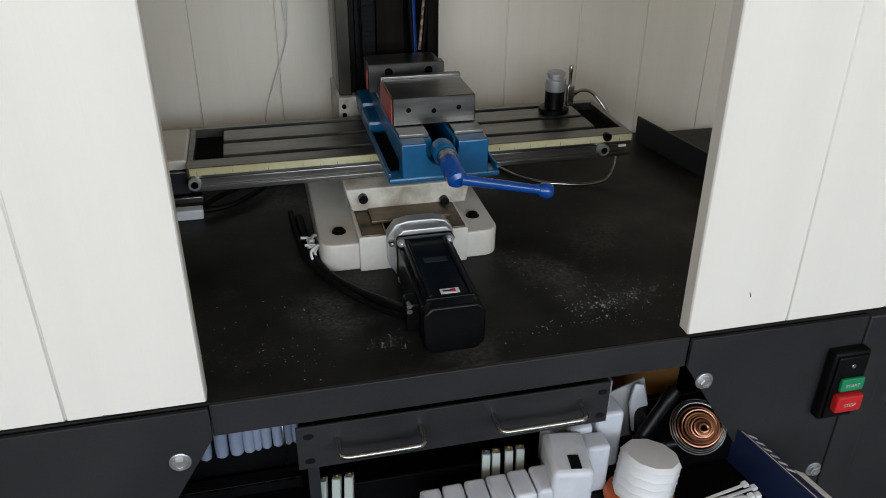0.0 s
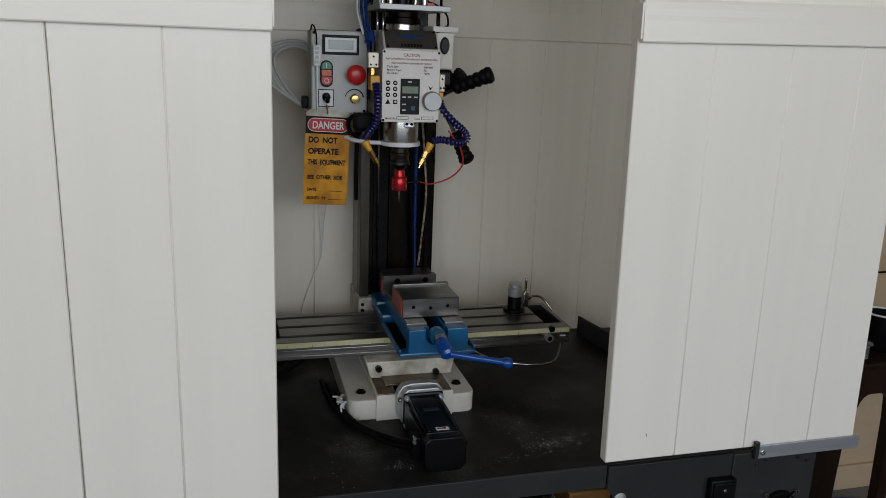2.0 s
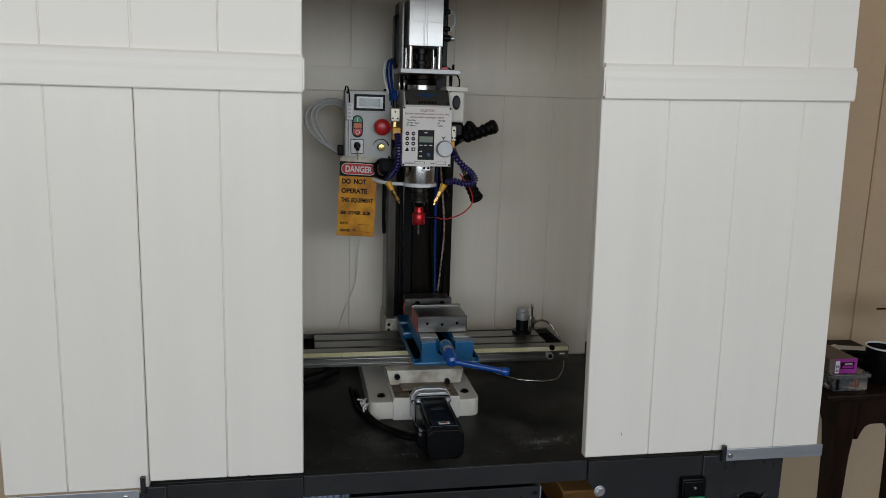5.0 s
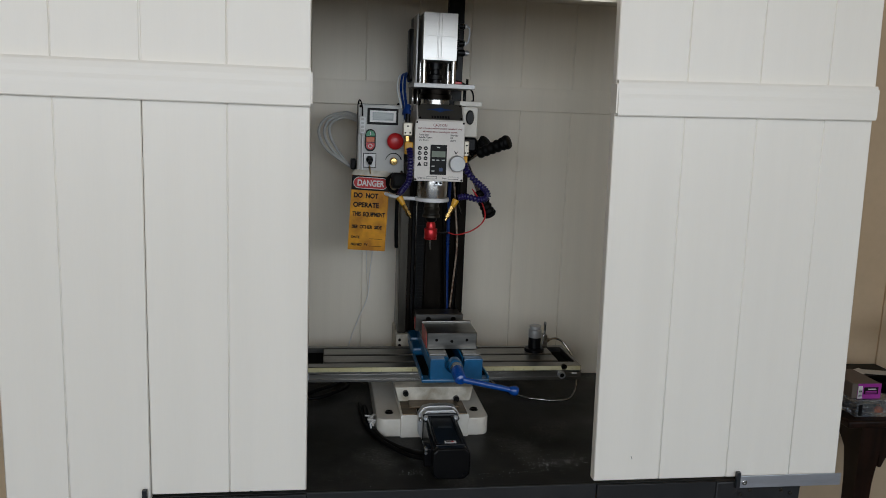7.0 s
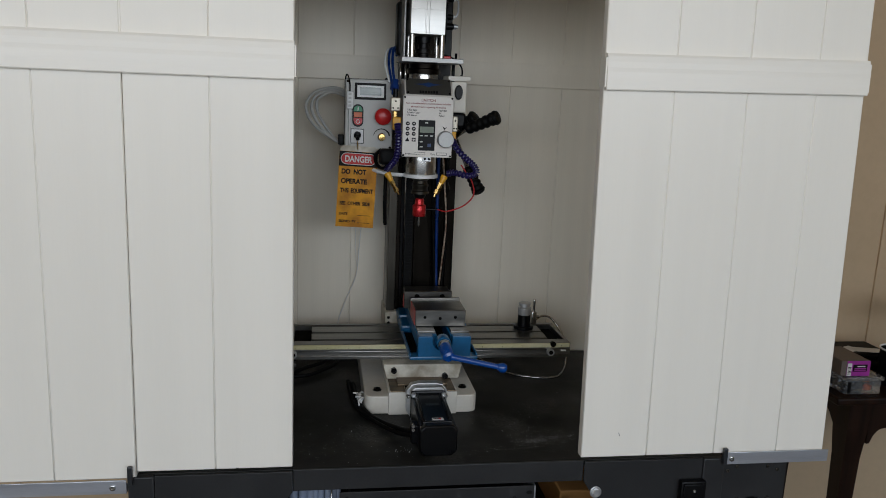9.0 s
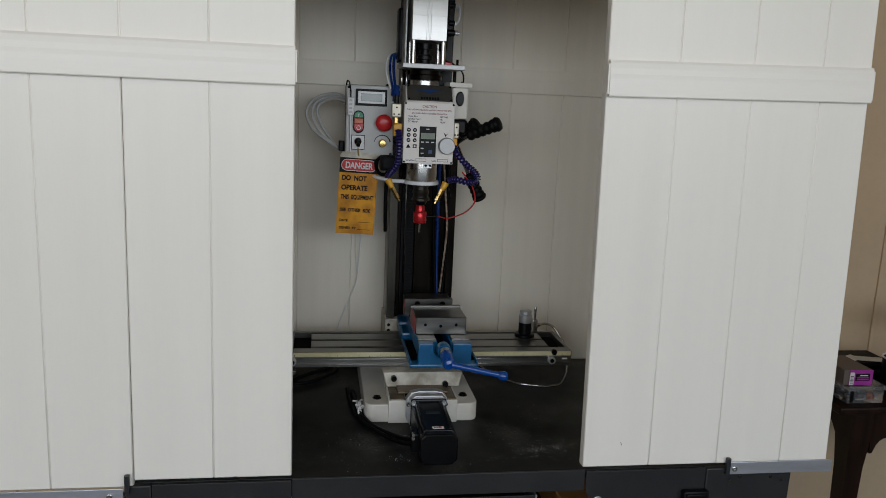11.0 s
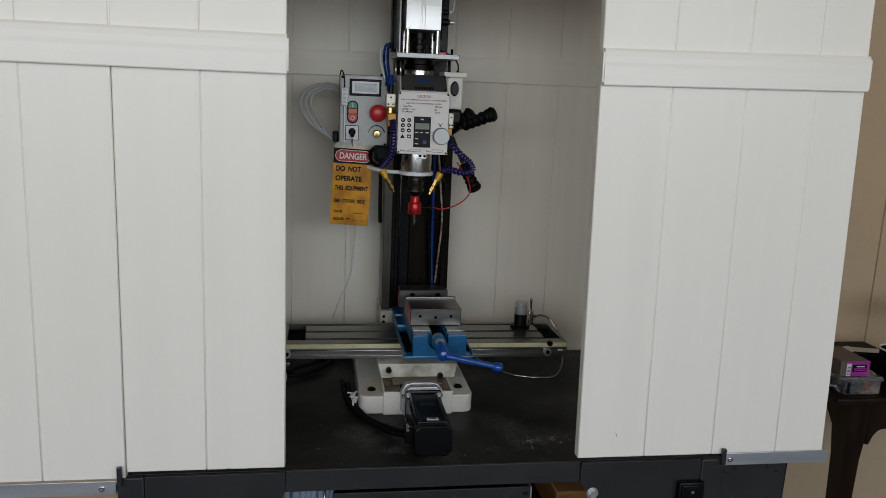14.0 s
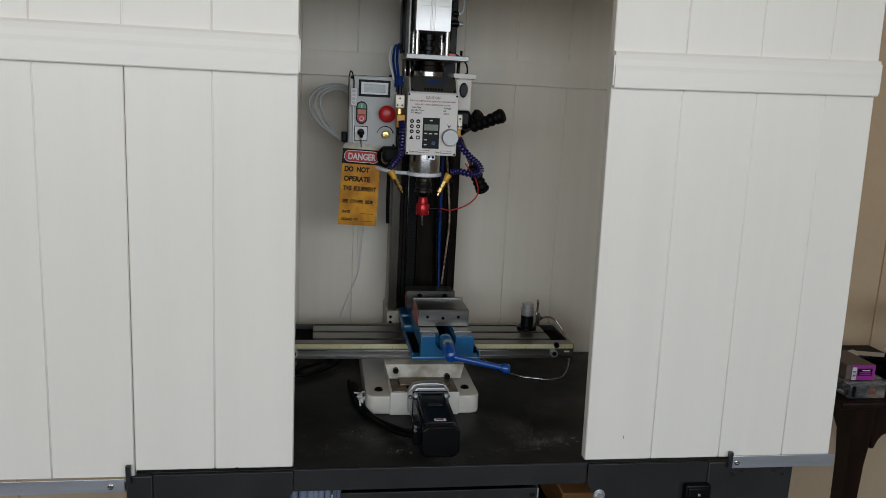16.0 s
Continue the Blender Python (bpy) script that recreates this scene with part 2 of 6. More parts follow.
def rod(bm, p, q, r, r2=None, seg=16):
    d = (Vector(q) - Vector(p)).length
    lathe(bm, [(r, 0), (r if r2 is None else r2, d)], toward(p, q), seg)


def curve_points(pts, n=8):
    pts = [Vector(p) for p in pts]
    full = [2 * pts[0] - pts[1], *pts, 2 * pts[-1] - pts[-2]]
    out = []
    for a, b, c, d in zip(full, full[1:], full[2:], full[3:]):
        for k in range(n):
            t = k / n
            out.append(0.5 * (2 * b + (c - a) * t + (2 * a - 5 * b + 4 * c - d) * t * t + (3 * b - a - 3 * c + d) * t ** 3))
    return out + [pts[-1]]


def tube(bm, pts, r, seg=8, n=8, ripple=0.0, every=2):
    """A round tube along a smooth curve; ripple makes every second ring thinner."""
    line = curve_points(pts, n)
    rings, up = [], Vector((0.31, 0.2, 0.93))
    for i, p in enumerate(line):
        d = (line[min(i + 1, len(line) - 1)] - line[max(i - 1, 0)]).normalized()
        side = d.cross(up).normalized()
        up = side.cross(d).normalized()
        rr = r * (1 - ripple) if ripple and i % every == 0 else r
        rings.append([bm.verts.new(p + rr * (math.cos(a) * side + math.sin(a) * up)) for a in (2 * math.pi * k / seg for k in range(seg))])
    for a, b in zip(rings, rings[1:]):
        for k in range(seg):
            j = (k + 1) % seg
            bm.faces.new((a[k], a[j], b[j], b[k])).smooth = True
    bm.faces.new(rings[0][::-1])
    bm.faces.new(rings[-1])


def prism(bm, pts, m, depth, bev=0.0):
    """A flat outline in the xy plane of m, thickened along its z."""
    low = [bm.verts.new(m @ Vector((x, y, 0))) for x, y in pts]
    high = [bm.verts.new(m @ Vector((x, y, depth))) for x, y in pts]
    fs = [bm.faces.new(low[::-1]), bm.faces.new(high)]
    for i in range(len(pts)):
        j = (i + 1) % len(pts)
        fs.append(bm.faces.new((low[i], low[j], high[j], high[i])))
    if bev:
        soften(bm, fs, bev, 2)


def front(x, y, z):
    """A pose whose xy plane faces the front (towards -y), x to the right and y up."""
    return pose(x, y, z, 90, 0, 0)


def finish(name, bm, material, angle=38):
    bmesh.ops.recalc_face_normals(bm, faces=bm.faces)
    me = bpy.data.meshes.new(name)
    bm.to_mesh(me)
    bm.free()
    me.materials.append(material)
    keep = [p.use_smooth for p in me.polygons]
    me.set_sharp_from_angle(angle=radians(angle))
    me.polygons.foreach_set("use_smooth", keep)
    return me


def thing(name, base, label, category, group="", kind=""):
    ob = new(name)
    ob.empty_display_size = 0.05
    ob.location = base
    return tagged(ob, label, category, group, kind)


def part(name, bm, material, parent, label="", angle=38):
    ob = new(name, finish(name, bm, material, angle))
    ob.parent = parent
    ob.matrix_parent_inverse = Matrix.Translation(parent.location).inverted()
    return tagged(ob, label)


def solo(name, bm, material, label, category="", group="", kind="", angle=38):
    """A thing of one mesh, with its origin at the middle of its base."""
    me = finish(name, bm, material, angle)
    co = np.array([v.co for v in me.vertices])
    base = Vector(((co[:, 0].min() + co[:, 0].max()) / 2, (co[:, 1].min() + co[:, 1].max()) / 2, co[:, 2].min()))
    me.transform(Matrix.Translation(-base))
    ob = new(name, me)
    ob.location = base
    return tagged(ob, label, category, group, kind)


def words(name, body, x, y, z, size, material, parent, label="", width=None, align="LEFT", m=None, thick=0.0002, bold=0.0):
    """Lettering that faces the front, its lower edge at z."""
    cu = bpy.data.curves.new(name, "FONT")
    cu.body, cu.size, cu.extrude, cu.align_x, cu.offset = body, size, thick, align, bold
    ob = bpy.data.objects.new(name, cu)
    me = bpy.data.meshes.new_from_object(ob)
    bpy.data.objects.remove(ob)
    bpy.data.curves.remove(cu)
    co = np.array([v.co for v in me.vertices])
    if width:
        s = width / (co[:, 0].max() - co[:, 0].min())
        me.transform(Matrix.Diagonal((s, 1, 1, 1)))
    me.transform(front(x, y, z) if m is None else m @ Matrix.Translation((x, z, 0)))
    me.name = name
    me.materials.append(material)
    txt = new(name, me)
    txt.parent = parent
    txt.matrix_parent_inverse = Matrix.Translation(parent.location).inverted()
    return tagged(txt, label)


def new_bm():
    return bmesh.new()


def boxpart(name, dims, material, parent, bev=0.0, label="", seg=2, m=None):
    bm = new_bm()
    box(bm, *dims, bev, seg, m)
    return part(name, bm, material, parent, label)


def rodpart(name, p, q, r, material, parent, r2=None, seg=16, label=""):
    bm = new_bm()
    rod(bm, p, q, r, r2, seg)
    return part(name, bm, material, parent, label)


def tubepart(name, pts, r, material, parent, label="", **kw):
    bm = new_bm()
    tube(bm, pts, r, **kw)
    return part(name, bm, material, parent, label, angle=80)


def cap_screw(parent, x, y, z, r=0.006, depth=0.006, material=None, name="screw"):
    """A socket-head screw that faces the front."""
    bm = new_bm()
    lathe(bm, [(r, 0), (r, depth * 0.8), (r * 0.85, depth), (r * 0.5, depth), (r * 0.45, depth * 0.45)], front(x, y, z), 14)
    return part(name, bm, material or M_CHROME, parent)


# ---------------------------------------------------------------- the garage
def slab(name, dims, material, label, category, m=None):
    bm = new_bm()
    box(bm, *dims)
    ob = solo(name, bm, material, label, category, kind="structure")
    return ob


slab("floor", (-3.2, 4.4, -2.4, 2.1, -0.1, 0.0), M_CONCRETE, "grey worn concrete garage floor", "floor")
slab("ground", (-300, 300, -300, -2.4, -0.14, -0.02), M_CONCRETE, "pale concrete driveway outside the garage", "ground")
slab("wall_north", (-3.2, 4.4, 1.93, 2.05, 0.0, 2.7), M_TAN, "tan painted board garage wall", "wall")
slab("wall_west", (-3.32, -3.2, -2.4, 2.05, 0.0, 2.7), M_TAN, "tan painted garage side wall", "wall")
slab("wall_east", (4.4, 4.52, -2.4, 2.05, 0.0, 2.7), M_TAN, "tan painted garage side wall", "wall")
slab("ceiling", (-3.32, 4.52, -2.4, 2.05, 2.7, 2.8), M_CEIL, "unseen garage ceiling, tan to bounce warm light", "ceiling")
slab("wall_south", (-3.32, 4.52, -2.52, -2.4, 2.5, 2.8), M_TAN, "tan lintel over the open garage door", "wall")
bm = new_bm()
for x in (-1.25, -0.86, 2.05, 2.9):
    box(bm, x, x + 0.012, 1.922, 1.931, 0.12, 2.7, 0.002)
box(bm, 2.062, 2.9, 1.926, 1.931, 1.034, 1.037)
solo("trim", bm, M_TAN, "thin tan cover strips on the garage wall", "trim", kind="structure")
bm = new_bm()
box(bm, -3.2, 4.4, 1.915, 1.931, 0.0, 0.10, 0.004)
solo("baseboard", bm, M_TAN, "scuffed tan baseboard along the garage wall", "baseboard", kind="structure")

# ---------------------------------------------------------------- black steel stand
ST = 0.85
stand = thing("machine_stand", (0.335, 1.25, 0), "charcoal painted steel machine stand with open front", "stand")
boxpart("top_plate", (-0.27, 0.943, 0.906, 1.60, ST - 0.012, ST), M_PLATE, stand, 0.002, "dusty oiled black steel top plate")
boxpart("front_rail", (0.036, 0.632, 0.902, 0.942, ST - 0.046, ST - 0.0005), M_STAND, stand, 0.0015)
for x0, x1 in ((-0.272, -0.224), (0.895, 0.944)):
    for y0, y1 in ((0.893, 0.941), (1.55, 1.598)):
        boxpart("post", (x0, x1, y0, y1, 0.0, ST - 0.001), M_STAND, stand, 0.003)
bm = new_bm()
prism(bm, [(-0.2235, 0.40), (-0.2235, 0.849), (0.0355, 0.849), (0.0355, 0.806), (-0.12, 0.55), (-0.12, 0.40)], front(0, 0.902, 0), 0.006, 0.0012)
part("gusset_plate", bm, M_STAND, stand)
bm = new_bm()
prism(bm, [(0.6325, 0.849), (0.8945, 0.849), (0.8945, 0.40), (0.80, 0.40), (0.80, 0.55), (0.6325, 0.806)], front(0, 0.902, 0), 0.006, 0.0012)
part("gusset_plate", bm, M_STAND, stand)
boxpart("side_rail", (-0.27, -0.23, 0.942, 1.55, 0.80, 0.837), M_STAND, stand)
boxpart("side_rail", (0.90, 0.94, 0.942, 1.55, 0.80, 0.837), M_STAND, stand)
boxpart("shelf", (-0.222, 0.893, 0.95, 1.59, 0.40, 0.415), M_STAND, stand)
boxpart("back_sheet", (-0.222, 0.893, 1.592, 1.597, 0.10, 0.836), M_STAND, stand)
for x, z in ((-0.004, 0.780), (0.660, 0.781), (0.892 - 0.012, 0.575), (-0.205, 0.60)):
    bm = new_bm()
    lathe(bm, [(0.0125, 0), (0.0125, 0.0016), (0.0118, 0.002)], front(x, 0.8955, z), 24)
    lathe(bm, [(0.0086, 0), (0.0086, 0.0048), (0.0074, 0.0060), (0.004, 0.0060), (0.0035, 0.0052)], front(x, 0.8936, z), 6)
    part("bolt", bm, M_ZINC, stand, "zinc plated hex bolt with washer")
for x in (-0.270, 0.934):
    boxpart("door_stop", (x, x + 0.009, 0.884, 0.8925, 0.838, 0.874), M_LABEL, stand, 0.001)
for x0, x1, xs, zt in ((-0.56, -0.2735, -0.298, 0.8455), (0.9455, 1.180, 0.955, 0.863)):
    bm = new_bm()
    box(bm, x0, x1, 0.890, 0.893, zt - 0.027, zt, 0.0008)
    box(bm, x0, x1, 0.8935, 0.925, zt - 0.027, zt - 0.024)
    tr = part("track", bm, M_TRACK, stand, "dull aluminium angle track for the door")
    cap_screw(stand, xs, 0.8898, zt - 0.014, 0.0055, 0.003)
# side extension with the fan plate
bm = new_bm()
prism(bm, [(0.9455, 0.40), (0.9455, 0.838), (1.094, 0.832), (1.094, 0.40)], front(0, 0.906, 0), 0.003)
part("fan_plate", bm, M_STAND, stand, "charcoal sheet metal fan plate with screws")
for x, z in ((0.957, 0.815), (0.978, 0.824), (1.050, 0.822), (1.073, 0.814)):
    cap_screw(stand, x, 0.9028, z, 0.0040, 0.0025, M_WAYSTEEL)
boxpart("extension_floor", (0.944, 1.13, 0.93, 1.60, ST - 0.014, ST - 0.004), M_PLATE, stand)
boxpart("extension_side", (1.091, 1.096, 0.907, 1.60, 0.40, 0.835), M_STAND, stand)
fan = thing("cooling_fan", (1.021, 0.90, 0.66), "black plastic cooling fan screwed to the fan plate", "fan")
bm = new_bm()
for r in (0.036, 0.026, 0.015):
    tube(bm, [(1.021 + r * math.cos(a), 0.897, 0.712 + r * math.sin(a)) for a in (2 * math.pi * i / 20 for i in range(21))], 0.0022, 6, 2)
for k in range(4):
    a = math.pi / 4 + k * math.pi / 2
    rod(bm, (1.021, 0.897, 0.712), (1.021 + 0.0505 * math.cos(a), 0.899, 0.712 + 0.0505 * math.sin(a)), 0.003, seg=6)
part("guard", bm, M_BLACK, fan)
bm = new_bm()
lathe(bm, [(0.040, 0), (0.040, 0.004), (0.037, 0.004), (0.036, 0.001)], front(1.021, 0.9028, 0.712), 28)
part("frame", bm, M_BLACK, fan)
for k in range(4):
    a = math.pi / 4 + k * math.pi / 2
    cap_screw(fan, 1.021 + 0.0505 * math.cos(a), 0.9028, 0.712 + 0.0505 * math.sin(a), 0.005, 0.008)

# start and stop switch
sw = thing("power_switch", (0.868, 0.885, 0.69), "black industrial switch with green start and red stop buttons", "switch")
boxpart("housing", (0.842, 0.899, 0.878, 0.8955, 0.691, 0.805), M_BLACK, sw, 0.004)
boxpart("cover", (0.847, 0.894, 0.8745, 0.8785, 0.696, 0.800), M_BLACK, sw, 0.002)
boxpart("start_button", (0.857, 0.893, 0.8690, 0.875, 0.745, 0.766), M_GREEN, sw, 0.002, "green button")
boxpart("stop_button", (0.852, 0.893, 0.8620, 0.875, 0.714, 0.7415), M_RED, sw, 0.003, "red raised button")
words("lettering", "START", 0.875, 0.8685, 0.7525, 0.0078, M_BOX, sw, align="CENTER")
words("lettering", "STOP", 0.8725, 0.8615, 0.7245, 0.0078, M_BOX, sw, align="CENTER")
cap_screw(sw, 0.870, 0.8742, 0.786, 0.0035, 0.0025)

# ---------------------------------------------------------------- white enclosure
enc = thing("machine_enclosure", (0.33, 1.3, 0.85), "vinyl plank enclosure round the mill, warm light in its tint, open at one side", "enclosure")
TOP = 2.02
ROOF = 1.905
YB = 1.612


def planks(parent, cuts, y0, y1, z0, z1, along="x", bev=0.0020):
    for a, b in zip(cuts, cuts[1:]):
        d = (a, b, y0, y1, z0, z1) if along == "x" else (y0, y1, a, b, z0, z1)
        boxpart("plank", d, M_WARMLIT, parent, bev, seg=1)
    for c in cuts[1:-1]:
        d = (c - 0.006, c + 0.006, y0 + 0.0017, y1 - 0.002, z0 + 0.001, z1 - 0.001)
        boxpart("joint_strip", d if along == "x" else d[2:4] + d[0:2] + d[4:], M_WARMLIT, parent)


def rail_profile(bm, x0, x1, y, z0, z1, proud):
    """A moulded cross rail: two steps at top and bottom."""
    h = z1 - z0
    pts = [(0, 0), (proud * 0.9, 0), (proud, h * 0.03), (proud, h * 0.30), (proud * 0.97, h * 0.50), (proud * 0.90, h * 0.62), (proud * 0.88, h * 0.78), (proud * 0.80, h * 0.93), (proud * 0.70, h), (0, h)]
    m = Matrix(((0, 0, 1, x0), (-1, 0, 0, y), (0, 1, 0, z0), (0, 0, 0, 1)))
    prism(bm, pts, m, x1 - x0)


planks(enc, (-0.50, -0.27, -0.126, 0.022, 0.168, 0.31, 0.452, 0.598, 0.745, 0.885, 1.03, 1.165), YB, YB + 0.022, ST - 0.02, TOP)
bm = new_bm()
rail_profile(bm, -0.478, 1.143, YB - 0.0002, 1.610, 1.675, 0.010)
part("cross_rail", bm, M_WARMLIT, enc, "moulded vinyl cross rail with warm light in its tint")
planks(enc, (0.93, 1.08, 1.22, 1.37, 1.51, YB), -0.50, -0.478, ST - 0.02, TOP, "y")
boxpart("corner_post", (1.143, 1.165, 1.575, YB - 0.001, ST - 0.02, TOP), M_WARMLIT, enc, 0.002)
boxpart("roof", (-0.477, 1.142, 0.953, YB - 0.001, ROOF, ROOF + 0.02), M_WARMLIT, enc)
# unseen board, added low enough to shade the top of the back wall
boxpart("shade_header", (-0.478, 1.143, 0.932, 0.952, 1.818, TOP - 0.001), M_WARMLIT, enc)
boxpart("floor_strip", (-0.478, -0.272, 0.94, YB, ST - 0.02, ST - 0.008), M_STAND, enc)


def sliding_door(cuts, z0, gap_at, label, rail_ends, proud, lean, rail_z, slant, flare):
    base = (cuts[0], 0.91, z0)
    door = thing("sliding_door", base, label, "sliding door", "pair of sliding enclosure doors")
    for i, (a, b) in enumerate(zip(cuts, cuts[1:])):
        a2 = a + (0.0011 if i == gap_at else 0)
        bm = new_bm()
        zz = z0 - (0.013 if i < gap_at < 4 else 0.0)
        box(bm, a2, b, 0.896, 0.918, zz, TOP, 0.0020, 1)
        for v in bm.verts:
            low = (TOP - v.co.z) / (TOP - z0)
            if v.co.z < z0 + 0.02:
                v.co.z -= slant * (v.co.x - cuts[0])
            if i == len(cuts) - 2 and v.co.x > b - 0.005:
                v.co.x += flare * (low - 0.45)
        part("plank", bm, M_VINYL, door)
        if 0 < i != gap_at:
            boxpart("joint_strip", (a - 0.006, a + 0.006, 0.8978, 0.916, z0 + 0.004 - slant * (a - cuts[0]), TOP - 0.002), M_VINYL, door)
    bm = new_bm()
    rail_profile(bm, rail_ends[0], rail_ends[1], 0.8958, rail_z, rail_z + 0.067, proud)
    part("cross_rail", bm, M_VINYL_EDGE, door, "moulded white cross rail")
    for x in rail_ends:
        s = -1 if x == rail_ends[0] else 1
        boxpart("end_clip", (min(x, x + s * 0.0035), max(x, x + s * 0.0035), 0.884, 0.9155, rail_z + 0.005, rail_z + 0.06), M_VINYL_EDGE, door, 0.0008)
    if gap_at < 4:
        x = cuts[gap_at]
        boxpart("joint_filler", (x - 0.0008, x + 0.0030, 0.8975, 0.917, rail_z + 0.03, TOP - 0.001), M_VINYL, door)
    door.rotation_euler = (0, radians(lean), 0)
    return door


sliding_door((-0.514, -0.402, -0.256, -0.110, 0.036), 0.859, 2, "white vinyl plank door slid open with a cross rail", (-0.516, 0.0365), 0.014, 0.0, 1.600, 0.0, 0.0)
sliding_door((0.622, 0.764, 0.914, 1.058, 1.1635), 0.8590, 9, "white vinyl plank door slid open over an aluminium track", (0.623, 1.159), 0.014, -1.1, 1.606, 0.0195, 0.012)


# scuffs on the doors
def scuff(door, pts, r):
    bm = new_bm()
    tube(bm, pts, r, 5, 4)
    part("scuff", bm, M_LABEL, door, "small dark scuff mark")


right_door, left_door = bpy.data.objects["sliding_door.001"], bpy.data.objects["sliding_door"]
scuff(right_door, [(0.700, 0.8958, 0.911), (0.7015, 0.8957, 0.908), (0.7025, 0.8958, 0.904)], 0.0006)
scuff(left_door, [(-0.072, 0.8958, 0.8615), (-0.070, 0.8957, 0.8605), (-0.067, 0.8958, 0.8610)], 0.0008)

# ---------------------------------------------------------------- the milling machine
mill = thing("milling_machine", (0.33, 1.36, ST), "white enamel bench milling machine on the steel stand", "milling machine")

# cast base with front channel
def foot(x0, x1, left):
    r, pts = 0.022, []
    cx = x0 + r if left else x1 - r
    for i in range(7):
        a = math.pi + math.pi / 2 * i / 6 if left else -math.pi / 2 + math.pi / 2 * i / 6
        pts.append((cx + r * math.cos(a), 1.163 + r + r * math.sin(a)))
    return pts + ([(x1, 1.163), (x1, 1.59), (x0, 1.59)] if left else [(x1, 1.59), (x0, 1.59), (x0, 1.163)])


for outline in (foot(0.190, 0.247, True), foot(0.402, 0.455, False)):
    bm = new_bm()
    prism(bm, outline, pose(0, 0, ST), 0.043, 0.003)
    part("foot", bm, M_CASTING, mill, "cream white rounded cast foot")
bm = new_bm()
base_outline = [(0.2445, 0.0), (0.4045, 0.0), (0.4045, 0.055), (0.366, 0.055), (0.366, 0.030), (0.286, 0.030), (0.286, 0.055), (0.2445, 0.055)]
prism(bm, base_outline, front(0, 1.58, ST), 0.424, 0.002)
part("base", bm, M_CASTING, mill, "cream white cast base with a front channel")
boxpart("channel_end", (0.2864, 0.3656, 1.157, 1.176, 0.8802, 0.903), M_CASTING, mill, 0.002)
for x0, x1 in ((0.249, 0.283), (0.369, 0.401)):
    boxpart("dovetail_way", (x0, x1, 1.158, 1.40, 0.9045, 0.9075), M_BROWNSTEEL, mill, 0.001, "oily ground steel way")
# black floor sheet puts the channel's shade into its colour
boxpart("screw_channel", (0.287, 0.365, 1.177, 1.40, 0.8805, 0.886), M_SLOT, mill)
boxpart("way_cover", (0.268, 0.386, 1.190, 1.2345, 0.9076, 0.9125), M_BROWNSTEEL, mill, 0.001, "oily brown steel way cover")
for x, y in ((0.221, 1.205), (0.427, 1.215)):
    bm = new_bm()
    lathe(bm, [(0.0105, 0), (0.0105, 0.0012), (0.008, 0.0012), (0.008, 0.005), (0.004, 0.005), (0.004, 0.002)], pose(x, y, 0.8925), 18)
    part("anchor_bolt", bm, M_DARKSTEEL, mill, "dark steel anchor bolt head")

# saddle under the table
bm = new_bm()
prism(bm, [(0.236, 0.9445), (0.428, 0.9445), (0.421, 0.908), (0.246, 0.908)], front(0, 1.50, 0), 0.265, 0.003)
part("saddle", bm, M_DIRTYCAST, mill, "oil stained cream cast saddle")
for x, z in ((0.262, 0.931), (0.386, 0.916)):
    bm = new_bm()
    lathe(bm, [(0.0068, 0), (0.0068, 0.010), (0.006, 0.011), (0.0038, 0.011), (0.0038, 0.007)], front(x, 1.2352, z), 16)
    part("gib_screw", bm, M_BLACK, mill, "black socket screw")

# table with T slots, end pockets and rule
TX0, TX1, TY0, TY1, TZ = 0.014, 0.713, 1.279, 1.452, 0.981
bm = new_bm()
box(bm, TX0, TX1, TY0, TY1, 0.9455, 0.964, 0.0015)
tab = part("table", bm, M_STEEL, mill, "ground cast iron table with three T slots")
boxpart("front_lip", (TX0 + 0.005, TX1 - 0.005, TY0 - 0.007, TY0 - 0.0002, 0.9455, 0.953), M_STEEL, tab, 0.001)
edges = (TY0, 1.3095, 1.3215, 1.368, 1.380, 1.4265, 1.4385, TY1)
for a, b in ((0, 1), (2, 3), (4, 5), (6, 7)):
    boxpart("table_land", (0.066 if 0 < a < 6 else TX0, 0.664 if 0 < a < 6 else TX1, edges[a], edges[b], 0.9642, TZ), M_STEEL, tab, 0.0008, seg=1)
boxpart("table_end", (TX0, TX0 + 0.009, edges[1] + 0.0002, edges[6] - 0.0002, 0.9642, TZ - 0.0003), M_STEEL, tab, 0.0008, seg=1)
boxpart("table_end", (TX1 - 0.009, TX1, edges[1] + 0.0002, edges[6] - 0.0002, 0.9642, TZ - 0.0003), M_STEEL, tab, 0.0008, seg=1)
# black sheets paint the shade inside the slots and end pockets
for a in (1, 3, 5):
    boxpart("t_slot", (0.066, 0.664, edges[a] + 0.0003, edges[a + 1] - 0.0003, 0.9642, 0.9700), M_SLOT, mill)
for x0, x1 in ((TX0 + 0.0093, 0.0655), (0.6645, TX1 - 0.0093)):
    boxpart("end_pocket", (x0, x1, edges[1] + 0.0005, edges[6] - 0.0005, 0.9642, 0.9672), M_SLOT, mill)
rule = boxpart("rule", (0.018, 0.710, TY0 - 0.0022, TY0 - 0.0004, 0.9695, 0.9805), M_RULER, mill, 0.0003, "yellowed graduated rule")
for k in range(27):
    x = 0.028 + 0.0254 * k
    h = 0.0055 if k % 2 == 0 else 0.003
    boxpart("tick", (x, x + 0.0004, TY0 - 0.0027, TY0 - 0.0018, 0.9700, 0.9700 + h), M_PRINT, rule)
